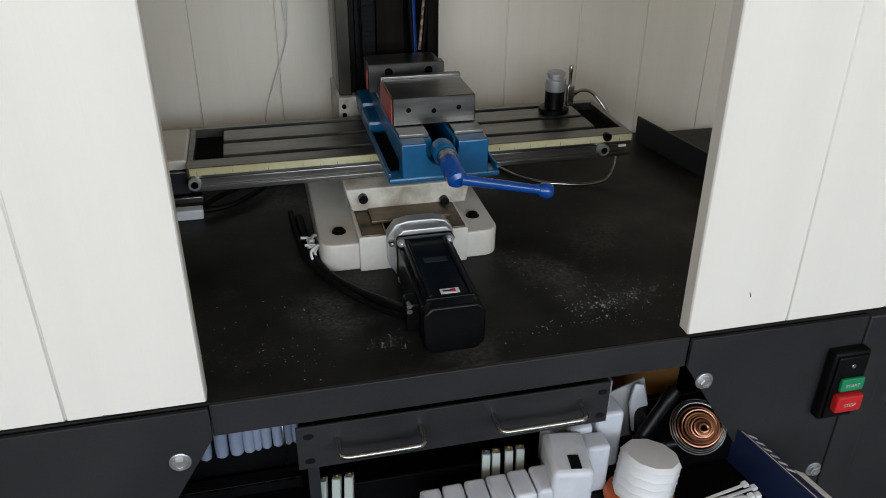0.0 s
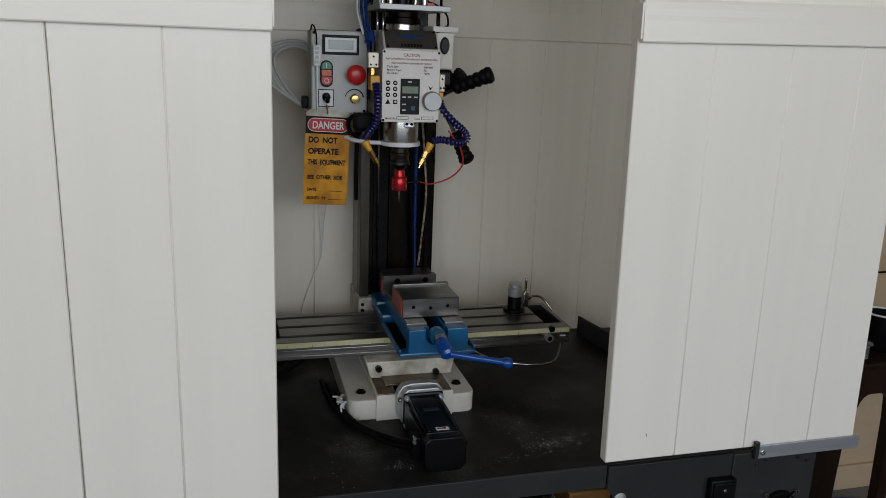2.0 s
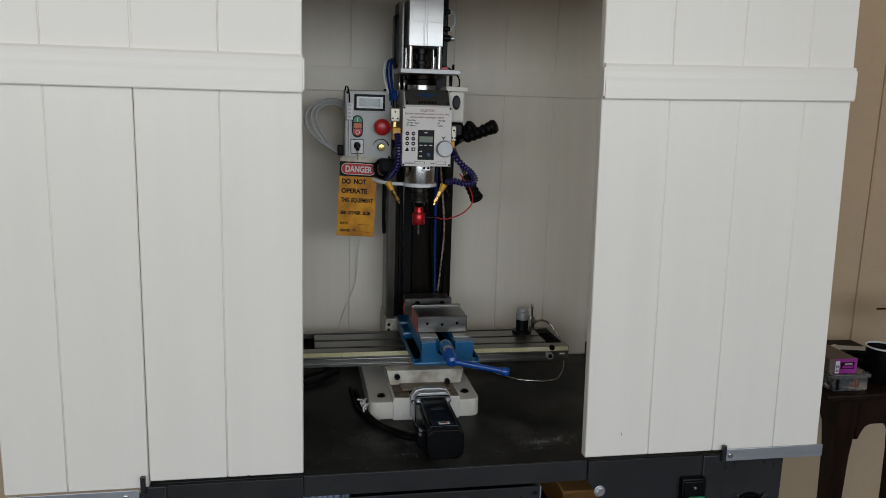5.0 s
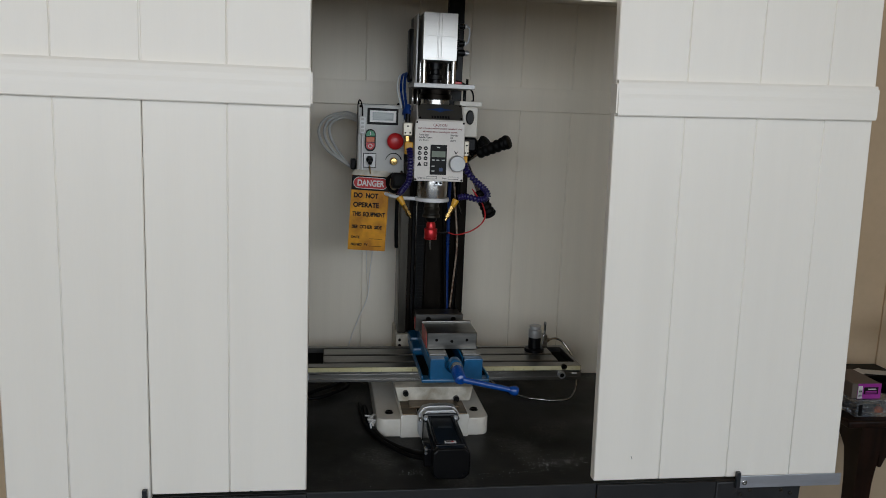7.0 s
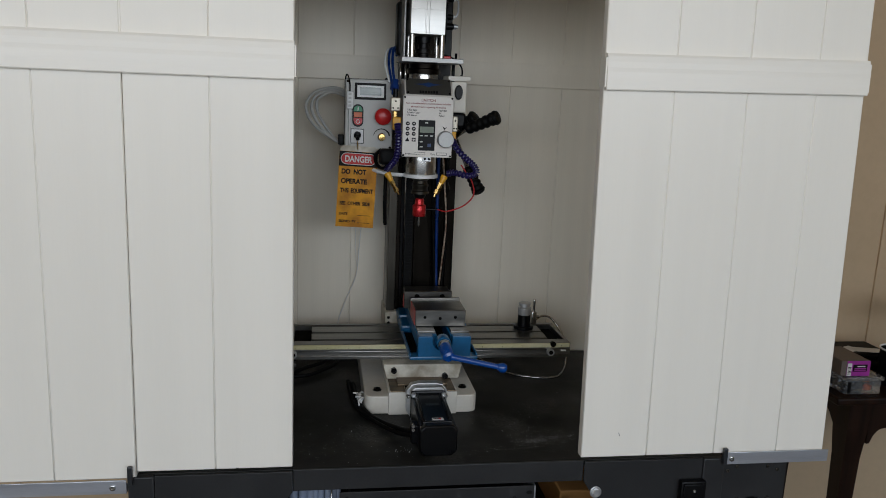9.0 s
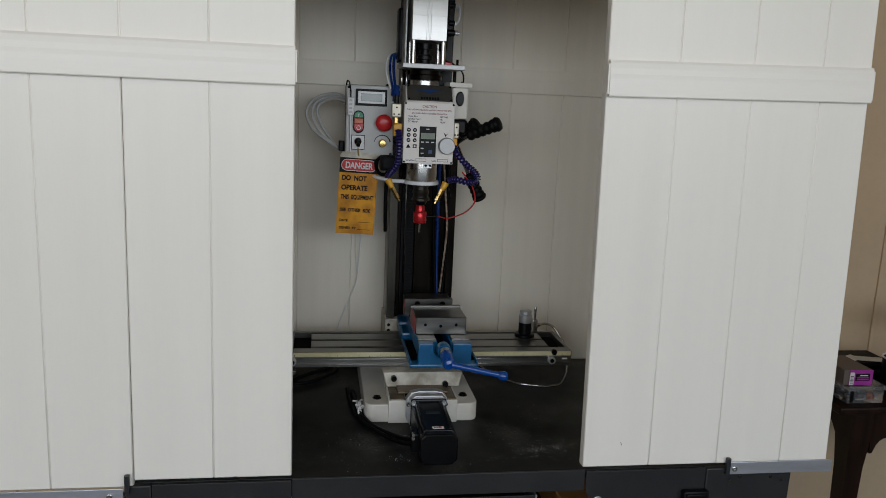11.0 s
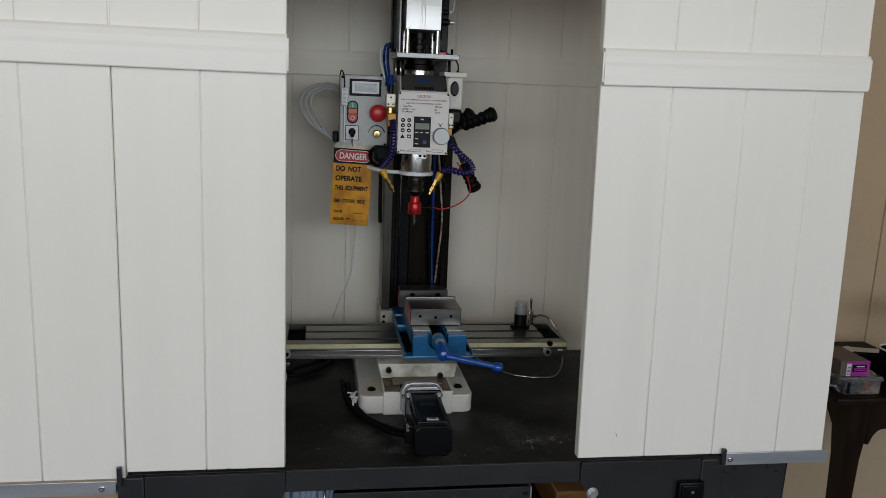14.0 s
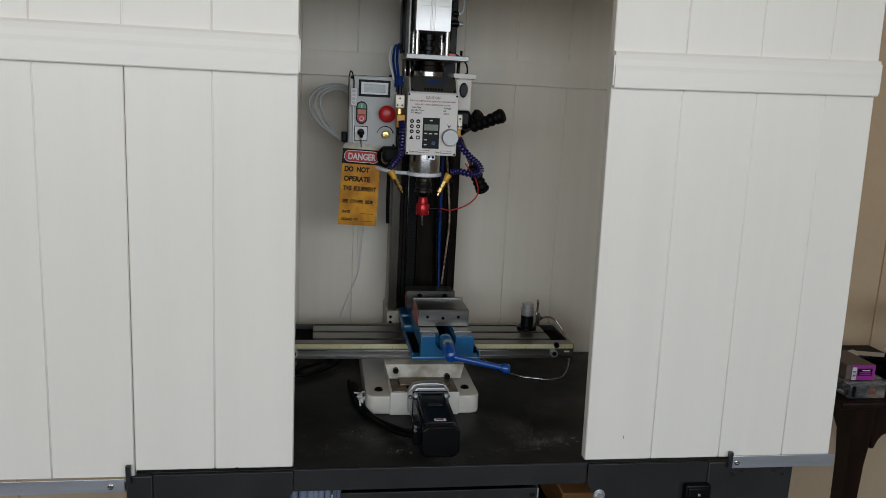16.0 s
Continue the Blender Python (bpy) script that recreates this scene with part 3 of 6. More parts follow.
for x in (0.0235, 0.660):
    bm = new_bm()
    lathe(bm, [(0.0092, 0), (0.0092, 0.011), (0.0086, 0.012), (0.0058, 0.012), (0.0056, 0.004)], front(x, TY0, 0.9588), 20)
    screw = part("stop_screw", bm, M_ZINC, mill, "bright hollow socket screw")
    # black disc paints the shade inside the hollow screw
    bm = new_bm()
    lathe(bm, [(0.0053, 0), (0.0053, 0.0006), (0.0045, 0.0008)], front(x, TY0 - 0.0115, 0.9588), 16)
    part("socket", bm, M_SLOT, screw)
boxpart("pointer", (0.688, 0.701, TY0 - 0.004, TY0, 0.960, 0.9635), M_WHITE, mill, 0.0005)
bm = new_bm()
lathe(bm, [(0.007, 0), (0.007, 0.008), (0.0045, 0.008), (0.0045, 0.004)], front(0.666, TY0 + 0.001, 0.979), 12)
part("nozzle_stub", bm, M_DARKSTEEL, mill)
rodpart("limit_pin", (0.190, TY1 + 0.005, 0.972), (0.202, TY1 + 0.005, 0.972), 0.005, M_BLACK, mill)
boxpart("end_bracket", (-0.06, 0.0135, 1.300, 1.43, 0.932, 0.968), M_LABEL, mill, 0.002, "dark grey end bracket")
boxpart("end_cap", (-0.062, 0.0135, 1.305, 1.44, 0.9685, 0.984), M_CASTING, mill, 0.003)
boxpart("bracket_lip", (-0.05, 0.030, 1.290, 1.31, 0.921, 0.930), M_STEEL, mill, 0.001)

# y axis motor in front of the base
bm = new_bm()
pts = [(-0.036, -0.037), (0.036, -0.037), (0.047, -0.020), (0.047, 0.028), (0.036, 0.043), (0.018, 0.047), (-0.018, 0.047), (-0.036, 0.043), (-0.047, 0.028), (-0.047, -0.020)]
prism(bm, pts, front(0.330, 1.1555, 0.8885), 0.020, 0.002)
pts = [(-0.030, -0.036), (0.030, -0.036), (0.040, -0.030), (0.040, 0.034), (0.030, 0.043), (-0.030, 0.043), (-0.040, 0.034), (-0.040, -0.030)]
prism(bm, pts, front(0.331, 1.1353, 0.8885), 0.019, 0.002)
mount = part("motor_mount", bm, M_CAST_ALU, mill, "cast aluminium motor mount")
cap_screw(mount, 0.287, 1.1352, 0.905, 0.0048, 0.006)
cap_screw(mount, 0.373, 1.1352, 0.905, 0.0048, 0.006)
motor = thing("servo_motor", (0.33, 1.04, ST), "black square servo motor bolted to the mill base", "motor")
bm = new_bm()
box(bm, 0.290, 0.370, 1.109, 1.1165, 0.8515, 0.926, 0.004, 2)
box(bm, 0.298, 0.362, 0.958, 1.1095, 0.8515, 0.9195, 0.003, 2)
for s in (-1, 1):
    box(bm, 0.33 + s * 0.0345 - 0.004, 0.33 + s * 0.0345 + 0.004, 0.958, 1.1095, 0.860, 0.911, 0.002, 2)
part("body", bm, M_MOTOR, motor)
for x in (0.3045, 0.3555):
    boxpart("rib", (x - 0.0022, x + 0.0022, 0.960, 1.108, 0.9197, 0.9222), M_MOTOR, motor, 0.0008)

bm = new_bm()
prism(bm, [(0.302, 0.8515), (0.358, 0.8515), (0.369, 0.862), (0.369, 0.908), (0.359, 0.9185), (0.301, 0.9185), (0.291, 0.908), (0.291, 0.862)], front(0, 0.9578, 0), 0.0198, 0.003)
part("rear_cover", bm, M_MOTOR, motor)
for s in (-1, 1):
    for z in (0.918, 0.860):
        cap_screw(motor, 0.33 + s * 0.034, 1.109, z, 0.0058, 0.006, M_ZINC)
boxpart("rating_label", (0.316, 0.346, 1.044, 1.056, 0.9192, 0.9201), M_LABEL, motor)
lab = boxpart("maker_label", (0.319, 0.343, 0.965, 0.976, 0.9192, 0.9201), M_WHITE, motor, label="small white label with red mark")
boxpart("mark", (0.322, 0.335, 0.9695, 0.9725, 0.9198, 0.9204), M_PRINT, lab)
boxpart("mark", (0.333, 0.338, 0.968, 0.974, 0.9198, 0.9206), M_RED, lab)
boxpart("connector", (0.2765, 0.2965, 0.972, 1.000, 0.864, 0.905), M_BLACK, motor, 0.003)
for z in (0.913, 0.905):
    rodpart("connector_screw", (0.280, 0.976, z - 0.008), (0.280, 0.968, z - 0.008), 0.0035, M_CHROME, motor, seg=10)
tubepart("motor_cable", [(0.282, 0.992, 0.885), (0.262, 1.045, 0.866), (0.235, 1.085, 0.859), (0.205, 1.13, 0.858), (0.185, 1.18, 0.860), (0.176, 1.24, 0.858), (0.170, 1.34, 0.856)], 0.0062, M_RUBBER, motor, seg=10)
tubepart("motor_cable", [(0.282, 0.985, 0.878), (0.258, 1.035, 0.860), (0.228, 1.078, 0.857), (0.195, 1.135, 0.857), (0.174, 1.19, 0.858), (0.165, 1.25, 0.857), (0.158, 1.36, 0.856)], 0.0048, M_RUBBER, motor, seg=8)
bm = new_bm()
for k in range(9):
    a = Vector((0.180 + random.uniform(-0.008, 0.006), 1.20 + random.uniform(-0.02, 0.03), 0.863))
    tube(bm, [a, a + Vector((random.uniform(-0.008, 0.008), random.uniform(-0.008, 0.008), 0.012)), a + Vector((random.uniform(-0.012, 0.012), random.uniform(-0.012, 0.012), 0.016))], 0.0022, 5, 3)
part("cable_tie", bm, M_PAPER, motor, "frayed pale cable wrap")

# column
CX0, CX1, CY = 0.262, 0.436, 1.488
bm = new_bm()
box(bm, 0.258, 0.442, 1.478, 1.605, 0.893, 1.006, 0.004, 2)
part("column_foot", bm, M_DIRTYCAST, mill, "cream white column foot with worn paint")
bm = new_bm()
box(bm, 0.285, 0.415, 1.515, 1.600, 1.005, 1.84, 0.003)
part("column", bm, M_DARKSTEEL, mill, "dark steel column")
boxpart("column_way", (CX0, 0.284, CY, 1.53, 1.0065, 1.60), M_WAYSTEEL, mill, 0.0015, "scraped steel way")
boxpart("column_flank", (CX0 + 0.0012, 0.2838, 1.5305, 1.606, 1.0068, 1.60), M_STEEL, mill, 0.001, "grey steel flank of the column")
boxpart("column_way", (0.416, CX1, CY, 1.53, 1.0065, 1.60), M_DARKSTEEL, mill, 0.0015)
boxpart("way_edge", (0.2845, 0.294, 1.50, 1.52, 1.0065, 1.60), M_DARKSTEEL, mill, 0.001)
bm = new_bm()
for k in range(128):
    z = 1.045 + 0.0043 * k
    box(bm, 0.2955, 0.328, 1.503 + 0.0012 * (k % 2), 1.5155, z, z + 0.0043)
part("bellows", bm, M_RUBBER, mill, "black ribbed way bellows")
rodpart("ball_screw", (0.3045, 1.497, 1.04), (0.3045, 1.497, 1.60), 0.0022, M_STEEL, mill, seg=8)
boxpart("screw_plate", (0.332, 0.380, 1.506, 1.516, 1.04, 1.60), M_DARKSTEEL, mill, 0.001)
boxpart("chain_guide", (0.372, 0.412, 1.500, 1.53, 1.60, ROOF - 0.001), M_BLACK, mill, 0.002, "black cable chain up to the roof")
boxpart("z_motor", (0.264, 0.290, 1.43, 1.475, 1.672, 1.800), M_BLACK, mill, 0.006)
for z in (0.990, 0.975):
    cap_screw(mill, 0.268, 1.4785, z, 0.004, 0.003, M_SLOT)

# head
HX0, HX1, HY = 0.276, 0.388, 1.304
bm = new_bm()
m = Matrix(((0, 0, 1, HX0), (1, 0, 0, 0), (0, 1, 0, 0), (0, 0, 0, 1)))
prism(bm, [(HY, 1.440), (HY, 1.578), (HY + 0.030, 1.616), (1.495, 1.616), (1.495, 1.440)], m, HX1 - HX0, 0.003)
part("head", bm, M_HEAD, mill, "pale grey gear head housing")
panel = boxpart("front_panel", (0.272, 0.3905, 1.2995, 1.3035, 1.436, 1.5775), M_HEAD, mill, 0.0012, "riveted aluminium operating panel with red print")
PY = 1.2992
words("lettering", "CAUTION", 0.331, PY, 1.5655, 0.0085, M_REDPRINT, panel, bold=0.00007, width=0.033, align="CENTER")
words("lettering", "Read and understand the operation manual and safety", 0.331, PY, 1.5588, 0.0058, M_REDPRINT, panel, bold=0.00007, width=0.106, align="CENTER")
words("lettering", "information before operating this machine", 0.331, PY, 1.5508, 0.0058, M_REDPRINT, panel, bold=0.00007, width=0.082, align="CENTER")
for k, (a, b) in enumerate((("Table Size:", "700*180"), ("Spindle Taper:", "R8"), ("DC Motor:", "750W"))):
    words("lettering", a, 0.281, PY, 1.5435 - 0.0062 * k, 0.0054, M_PRINT, panel, bold=0.00007)
    words("lettering", b, 0.356, PY, 1.5435 - 0.0062 * k, 0.0054, M_PRINT, panel, bold=0.00007)
for k in range(3):
    for c in range(2):
        bm = new_bm()
        lathe(bm, [(0.0047, 0), (0.0047, 0.0008), (0.004, 0.0012)], front(0.284 + 0.0145 * c, 1.2997, 1.5135 - 0.0118 * k), 14)
        part("pictogram", bm, M_PRINT, panel)
        boxpart("pictogram_mark", (0.282 + 0.0145 * c, 0.286 + 0.0145 * c, 1.2980, 1.2988, 1.5125 - 0.0118 * k, 1.5145 - 0.0118 * k), M_HEAD, panel)
bm = new_bm()
prism(bm, [(-0.0055, -0.0045), (0.0055, -0.0045), (0, 0.005)], front(0.284, 1.2997, 1.4765), 0.0008)
part("pictogram", bm, M_PRINT, panel)
boxpart("pictogram", (0.2945, 0.3035, 1.2987, 1.2997, 1.472, 1.4805), M_PRINT, panel)
boxpart("pictogram_mark", (0.2960, 0.3020, 1.2982, 1.2988, 1.4755, 1.4772), M_HEAD, panel)
boxpart("pictogram_mark", (0.2982, 0.2998, 1.2980, 1.2986, 1.4735, 1.4790), M_HEAD, panel)
disp = boxpart("keypad", (0.3095, 0.349, 1.2982, 1.2998, 1.4515, 1.5225), M_PRINT, panel, 0.0005, "black keypad with small display")
boxpart("display", (0.3128, 0.3455, 1.2972, 1.2984, 1.4935, 1.5075), M_LCDDARK, disp)
for x, z in ((0.325, 1.515), (0.3135, 1.4850), (0.3245, 1.4850), (0.3375, 1.4850), (0.3135, 1.4705), (0.3135, 1.4590)):
    boxpart("key_print", (x, x + 0.007, 1.2974, 1.2984, z, z + 0.0026), M_BOX, disp)
boxpart("key_print", (0.332, 0.340, 1.2974, 1.2984, 1.460, 1.468), M_BLUEPRINT, disp)
words("lettering", "Serial No.", 0.279, PY, 1.4415, 0.0055, M_PRINT, panel, bold=0.00006)
words("lettering", "Date", 0.340, PY, 1.4415, 0.0055, M_PRINT, panel, bold=0.00006)
for x0, x1 in ((0.3025, 0.327), (0.354, 0.379)):
    bm = new_bm()
    for d in ((x0, x1, 1.4412, 1.4419), (x0, x1, 1.4468, 1.4475), (x0, x0 + 0.0007, 1.4412, 1.4475), (x1 - 0.0007, x1, 1.4412, 1.4475)):
        box(bm, d[0], d[1], 1.2988, 1.2996, d[2], d[3])
    part("frame_print", bm, M_PRINT, panel)
for x in (0.2755, 0.387):
    for z in (1.4395, 1.574):
        bm = new_bm()
        lathe(bm, [(0.0026, 0), (0.0022, 0.0012), (0.001, 0.0017)], front(x, 1.2996, z), 10)
        part("rivet", bm, M_DARKSTEEL, panel)
bm = new_bm()
lathe(bm, [(0.0195, 0), (0.0198, 0.008), (0.0192, 0.015), (0.0178, 0.0165), (0.017, 0.0163)], front(0.3735, 1.2995, 1.4795), 36)
part("speed_knob", bm, M_SATIN, panel, "silver speed knob")
bm = new_bm()
prism(bm, [(-0.005, 0.006), (0, -0.004), (0.006, 0.005), (0.001, 0.001)], front(0.371, 1.2996, 1.504), 0.0006)
part("pointer_print", bm, M_PRINT, panel)
# sloping model plate over the panel
slope = Matrix.Translation((0.332, HY - 0.001, 1.5795)) @ pose(0, 0, 0, 90 - 38.3, 0, 0)
bm = new_bm()
box(bm, -0.053, 0.053, 0.001, 0.0465, 0.0008, 0.0025, 0.0006, 1, slope)
plate = part("model_plate", bm, M_GREYPLATE, mill, "dull grey metal model plate with blue emblem")
bm = new_bm()
prism(bm, [(-0.034, 0.030), (-0.012, 0.027), (0, 0.022), (0.012, 0.027), (0.034, 0.030), (0.012, 0.032), (0, 0.036), (-0.012, 0.032)], slope @ Matrix.Translation((0, 0, 0.0026)), 0.0004)
part("emblem", bm, M_BLUEPRINT, plate)
for k in range(7):
    bm = new_bm()
    box(bm, -0.022 + 0.0064 * k, -0.0175 + 0.0064 * k, 0.004, 0.011, 0.0026, 0.0031, 0, 1, slope)
    part("print_bar", bm, M_PRINT, plate)
for sx in (-0.049, 0.049):
    for sy in (0.005, 0.043):
        bm = new_bm()
        lathe(bm, [(0.0024, 0), (0.002, 0.001)], slope @ Matrix.Translation((sx, sy, 0.0025)), 10)
        part("rivet", bm, M_DARKSTEEL, plate)
# switch box on the side of the head
bm = new_bm()
box(bm, 0.3885, 0.428, 1.335, 1.42, 1.541, 1.6155, 0.004)
box(bm, 0.381, 0.435, 1.330, 1.425, 1.6150, 1.6270, 0.002)
sidebox = part("switch_box", bm, M_CASTING, mill, "pale grey side switch box with cap")
bm = new_bm()
lathe(bm, [(0.0115, 0), (0.0115, 0.004), (0.0095, 0.007)], Matrix.Translation((0.407, 1.3345, 1.589)) @ pose(0, 0, 0, 90, 0, 0) @ Matrix.Diagonal((0.85, 1.5, 1, 1)), 20)
part("rocker", bm, M_BLACK, sidebox)
boxpart("lower_shroud", (0.392, 0.43, 1.345, 1.41, 1.505, 1.5405), M_BLACK, mill, 0.006)

# spindle, coolant ring and edge finder
SX, SY = 0.327, 1.372
bm = new_bm()
lathe(bm, [(0.0365, 0), (0.0372, 0.004), (0.0372, 0.052), (0.0365, 0.056)], pose(SX, SY, 1.388), 40)
part("quill", bm, M_CHROME, mill, "bright ground quill")
boxpart("quill_plate", (SX - 0.001, SX + 0.019, SY - 0.0425, SY - 0.034, 1.4225, 1.4355), M_ZINC, mill, 0.001)
for x in (SX + 0.004, SX + 0.014):
    cap_screw(mill, x, SY - 0.0425, 1.429, 0.003, 0.002, M_SLOT)
bm = new_bm()
lathe(bm, [(0.0385, 0), (0.0425, 0.0005), (0.0425, 0.0085), (0.0385, 0.009)], pose(SX, SY, 1.3805), 40)
tube(bm, [(SX - 0.040, SY, 1.385), (SX - 0.075, SY - 0.004, 1.387), (SX - 0.105, SY, 1.392), (SX - 0.13, SY + 0.03, 1.400)], 0.0045, 8, 5)
part("coolant_ring", bm, M_WHITE, mill, "white nozzle ring with a side arm")
bm = new_bm()
lathe(bm, [(0.022, 0.0), (0.022, 0.006), (0.019, 0.008), (0.019, 0.016), (0.0205, 0.018), (0.0205, 0.024), (0.018, 0.026), (0.018, 0.034), (0.021, 0.036), (0.021, 0.045)], pose(SX, SY, 1.340), 32)
part("spindle_nose", bm, M_WAYSTEEL, mill)
bm = new_bm()
lathe(bm, [(0.009, -0.010), (0.014, -0.006), (0.0165, 0.004), (0.0165, 0.014), (0.0145, 0.018), (0.0145, 0.026)], pose(SX, SY, 1.338), 28)
part("chuck", bm, M_BLACK, mill, "black collet chuck")
probe = thing("edge_probe", (SX, SY, 1.255), "red anodised touch probe with a thin red cable", "probe")
bm = new_bm()
lathe(bm, [(0.003, -0.003), (0.0155, 0.0), (0.0165, 0.002), (0.0165, 0.026), (0.0155, 0.0275), (0.0115, 0.0285), (0.0112, 0.040), (0.0085, 0.0455)], pose(SX, SY, 1.284), 32)
part("body", bm, M_REDANO, probe)
bm = new_bm()
lathe(bm, [(0.0012, 0), (0.0022, 0.002), (0.0022, 0.026)], pose(SX, SY, 1.257), 10)
part("stylus", bm, M_CHROME, probe)
rodpart("plug", (SX + 0.016, SY - 0.003, 1.300), (SX + 0.044, SY - 0.006, 1.302), 0.003, M_BLACK, probe, seg=10)
tubepart("cable", [(SX + 0.043, SY - 0.006, 1.302), (0.394, 1.35, 1.300), (0.432, 1.335, 1.317), (0.4535, 1.325, 1.345), (0.447, 1.32, 1.378), (0.430, 1.318, 1.402), (0.418, 1.32, 1.418)], 0.0017, M_REDWIRE, probe, "thin red cable", seg=6)

# feed handles with ribbed grips
hub = Vector((0.415, 1.40, 1.480))


def grip(bm, p, q, r=0.0138):
    d = (Vector(q) - Vector(p)).length
    prof = [(r * 0.75, 0)]
    n = 5
    for k in range(n):
        u = d * k / n
        prof += [(r * (0.82 + 0.04 * k), u + d * 0.01), (r * (0.98 + 0.05 * k), u + d * 0.08), (r * (0.98 + 0.05 * k), u + d * 0.13), (r * (0.84 + 0.04 * k), u + d * 0.185)]
    prof += [(r * 1.15, d * 0.99), (r * 1.25, d), (r * 1.3, d * 1.04), (r * 1.1, d * 1.12), (r * 0.3, d * 1.15)]
    lathe(bm, prof, toward(p, q), 20)


handle_ends = ((Vector((0.432, 1.335, 1.503)), Vector((0.489, 1.293, 1.533))), (Vector((0.425, 1.385, 1.50)), Vector((0.452, 1.360, 1.530))), (Vector((0.438, 1.340, 1.410)), Vector((0.469, 1.352, 1.356))))
bm = new_bm()
lathe(bm, [(0.021, 0), (0.021, 0.016), (0.017, 0.020), (0.008, 0.021)], toward((0.392, 1.40, 1.48), (0.45, 1.40, 1.48)), 24)
fh = part("feed_hub", bm, M_DARKSTEEL, mill, "steel feed hub with three handles")
for p, q in handle_ends:
    rodpart("handle_rod", hub, p, 0.005, M_CHROME, fh, seg=12)
    bm = new_bm()
    grip(bm, p, q)
    part("grip", bm, M_RUBBER, fh, "black ribbed grip")
rodpart("dark_lever", (0.387, 1.345, 1.386), (0.396, 1.345, 1.352), 0.003, M_BLACK, mill, seg=8)

# power drawbar: cylinder block over the head
bm = new_bm()
box(bm, 0.2665, 0.412, 1.312, 1.452, 1.6545, 1.6655, 0.001, 1)
db = part("drawbar_plate", bm, M_SATIN, mill, "milled aluminium drawbar plate")
for x, y in ((0.2915, 1.332), (0.3615, 1.332), (0.2915, 1.415), (0.3615, 1.415)):
    rodpart("pillar", (x, y, 1.6656), (x, y, 1.7185), 0.0062, M_CHROME, db)
for x in (0.263 + 0.004, 0.2785):
    rodpart("stud", (x, 1.335, 1.600), (x, 1.335, 1.652), 0.0025, M_CHROME, db, seg=8)
rodpart("stud", (0.392, 1.335, 1.614), (0.392, 1.335, 1.6525), 0.004, M_BLACK, db, seg=8)
rodpart("stud", (0.397, 1.335, 1.6656), (0.397, 1.335, 1.679), 0.003, M_SLOT, db, seg=8)
for z0, z1 in ((1.7190, 1.7736), (1.7739, 1.8265)):
    bm = new_bm()
    prism(bm, [(0.2865, 1.318), (0.3192, 1.318), (0.3200, 1.3192), (0.3225, 1.3192), (0.3231, 1.3186), (0.3262, 1.3186), (0.3268, 1.3192), (0.3290, 1.3192), (0.3298, 1.318), (0.3662, 1.318), (0.3662, 1.43), (0.2865, 1.43)], pose(0, 0, z0), z1 - z0)
    part("air_cylinder", bm, M_ALU, mill, "bright aluminium air cylinder block")
bm = new_bm()
lathe(bm, [(0.014, 0), (0.014, 0.010), (0.019, 0.011), (0.019, 0.020), (0.012, 0.022), (0.012, 0.034), (0.016, 0.035), (0.016, 0.048)], pose(0.3245, 1.375, 1.666), 20)
part("drawbar_nut", bm, M_BLACK, mill, "black drawbar socket")
bm = new_bm()
lathe(bm, [(0.034, 0), (0.034, 0.012), (0.040, 0.013), (0.040, 0.024), (0.036, 0.026), (0.036, 0.036)], pose(0.3265, 1.375, 1.6162), 32)
part("spindle_pulley", bm, M_DARKSTEEL, mill, "dark turned spindle pulley")
bm = new_bm()
lathe(bm, [(0.0335, 0), (0.0345, 0.001), (0.0345, 0.011), (0.0335, 0.012)], pose(0.3265, 1.3735, 1.6165), 32)
part("pulley_ring", bm, M_CHROME, mill)
boxpart("tie_plate", (0.2745, 0.2790, 1.36, 1.43, 1.666, 1.8265), M_SATIN, mill, 0.001, "thin aluminium tie plate beside the cylinder")
boxpart("port_plate", (0.3664, 0.3735, 1.345, 1.425, 1.700, 1.8265), M_SLOT, mill, 0.001, "black port plate of the cylinder")
for z in (1.803, 1.763):
    bm = new_bm()
    lathe(bm, [(0.0045, 0), (0.0045, 0.003), (0.0072, 0.0034), (0.0072, 0.012), (0.0056, 0.0126), (0.0056, 0.0165)], toward((0.3736, 1.36, z), (0.40, 1.36, z)), 14)
    fitting = part("air_fitting", bm, M_BLACK, mill)
    bm = new_bm()
    lathe(bm, [(0.0052, 0), (0.0058, 0.0008), (0.0058, 0.0032), (0.0035, 0.004)], toward((0.3902, 1.36, z), (0.40, 1.36, z)), 14)
    part("collar", bm, M_WHITE, fitting, "white release collar")
tubepart("air_tube", [(0.394, 1.36, 1.803), (0.3995, 1.36, 1.801), (0.402, 1.36, 1.793), (0.4015, 1.36, 1.776), (0.3985, 1.36, 1.766), (0.394, 1.36, 1.763)], 0.0024, M_MILKY, mill, "milky loop of air tube", seg=8)
for z in (1.789, 1.777):
    rodpart("port_plug", (0.3736, 1.36, z), (0.3775, 1.36, z), 0.003, M_BLACK, mill, seg=8)
bm = new_bm()
lathe(bm, [(0.0085, 0), (0.0085, 0.016), (0.0065, 0.017), (0.0065, 0.0185)], toward((0.3736, 1.36, 1.741), (0.42, 1.36, 1.741)), 14)
muf = part("muffler", bm, M_BLACK, mill, "black flow valve with knurled steel knob")
bm = new_bm()
lathe(bm, [(0.0042, 0), (0.0042, 0.002), (0.0066, 0.0025), (0.0066, 0.0062), (0.0045, 0.0066), (0.0045, 0.0105)], toward((0.3921, 1.36, 1.741), (0.42, 1.36, 1.741)), 14)
part("knob", bm, M_ZINC, muf)
boxpart("red_block", (0.368, 0.385, 1.34, 1.36, 1.6658, 1.672), M_RED, mill, 0.001)
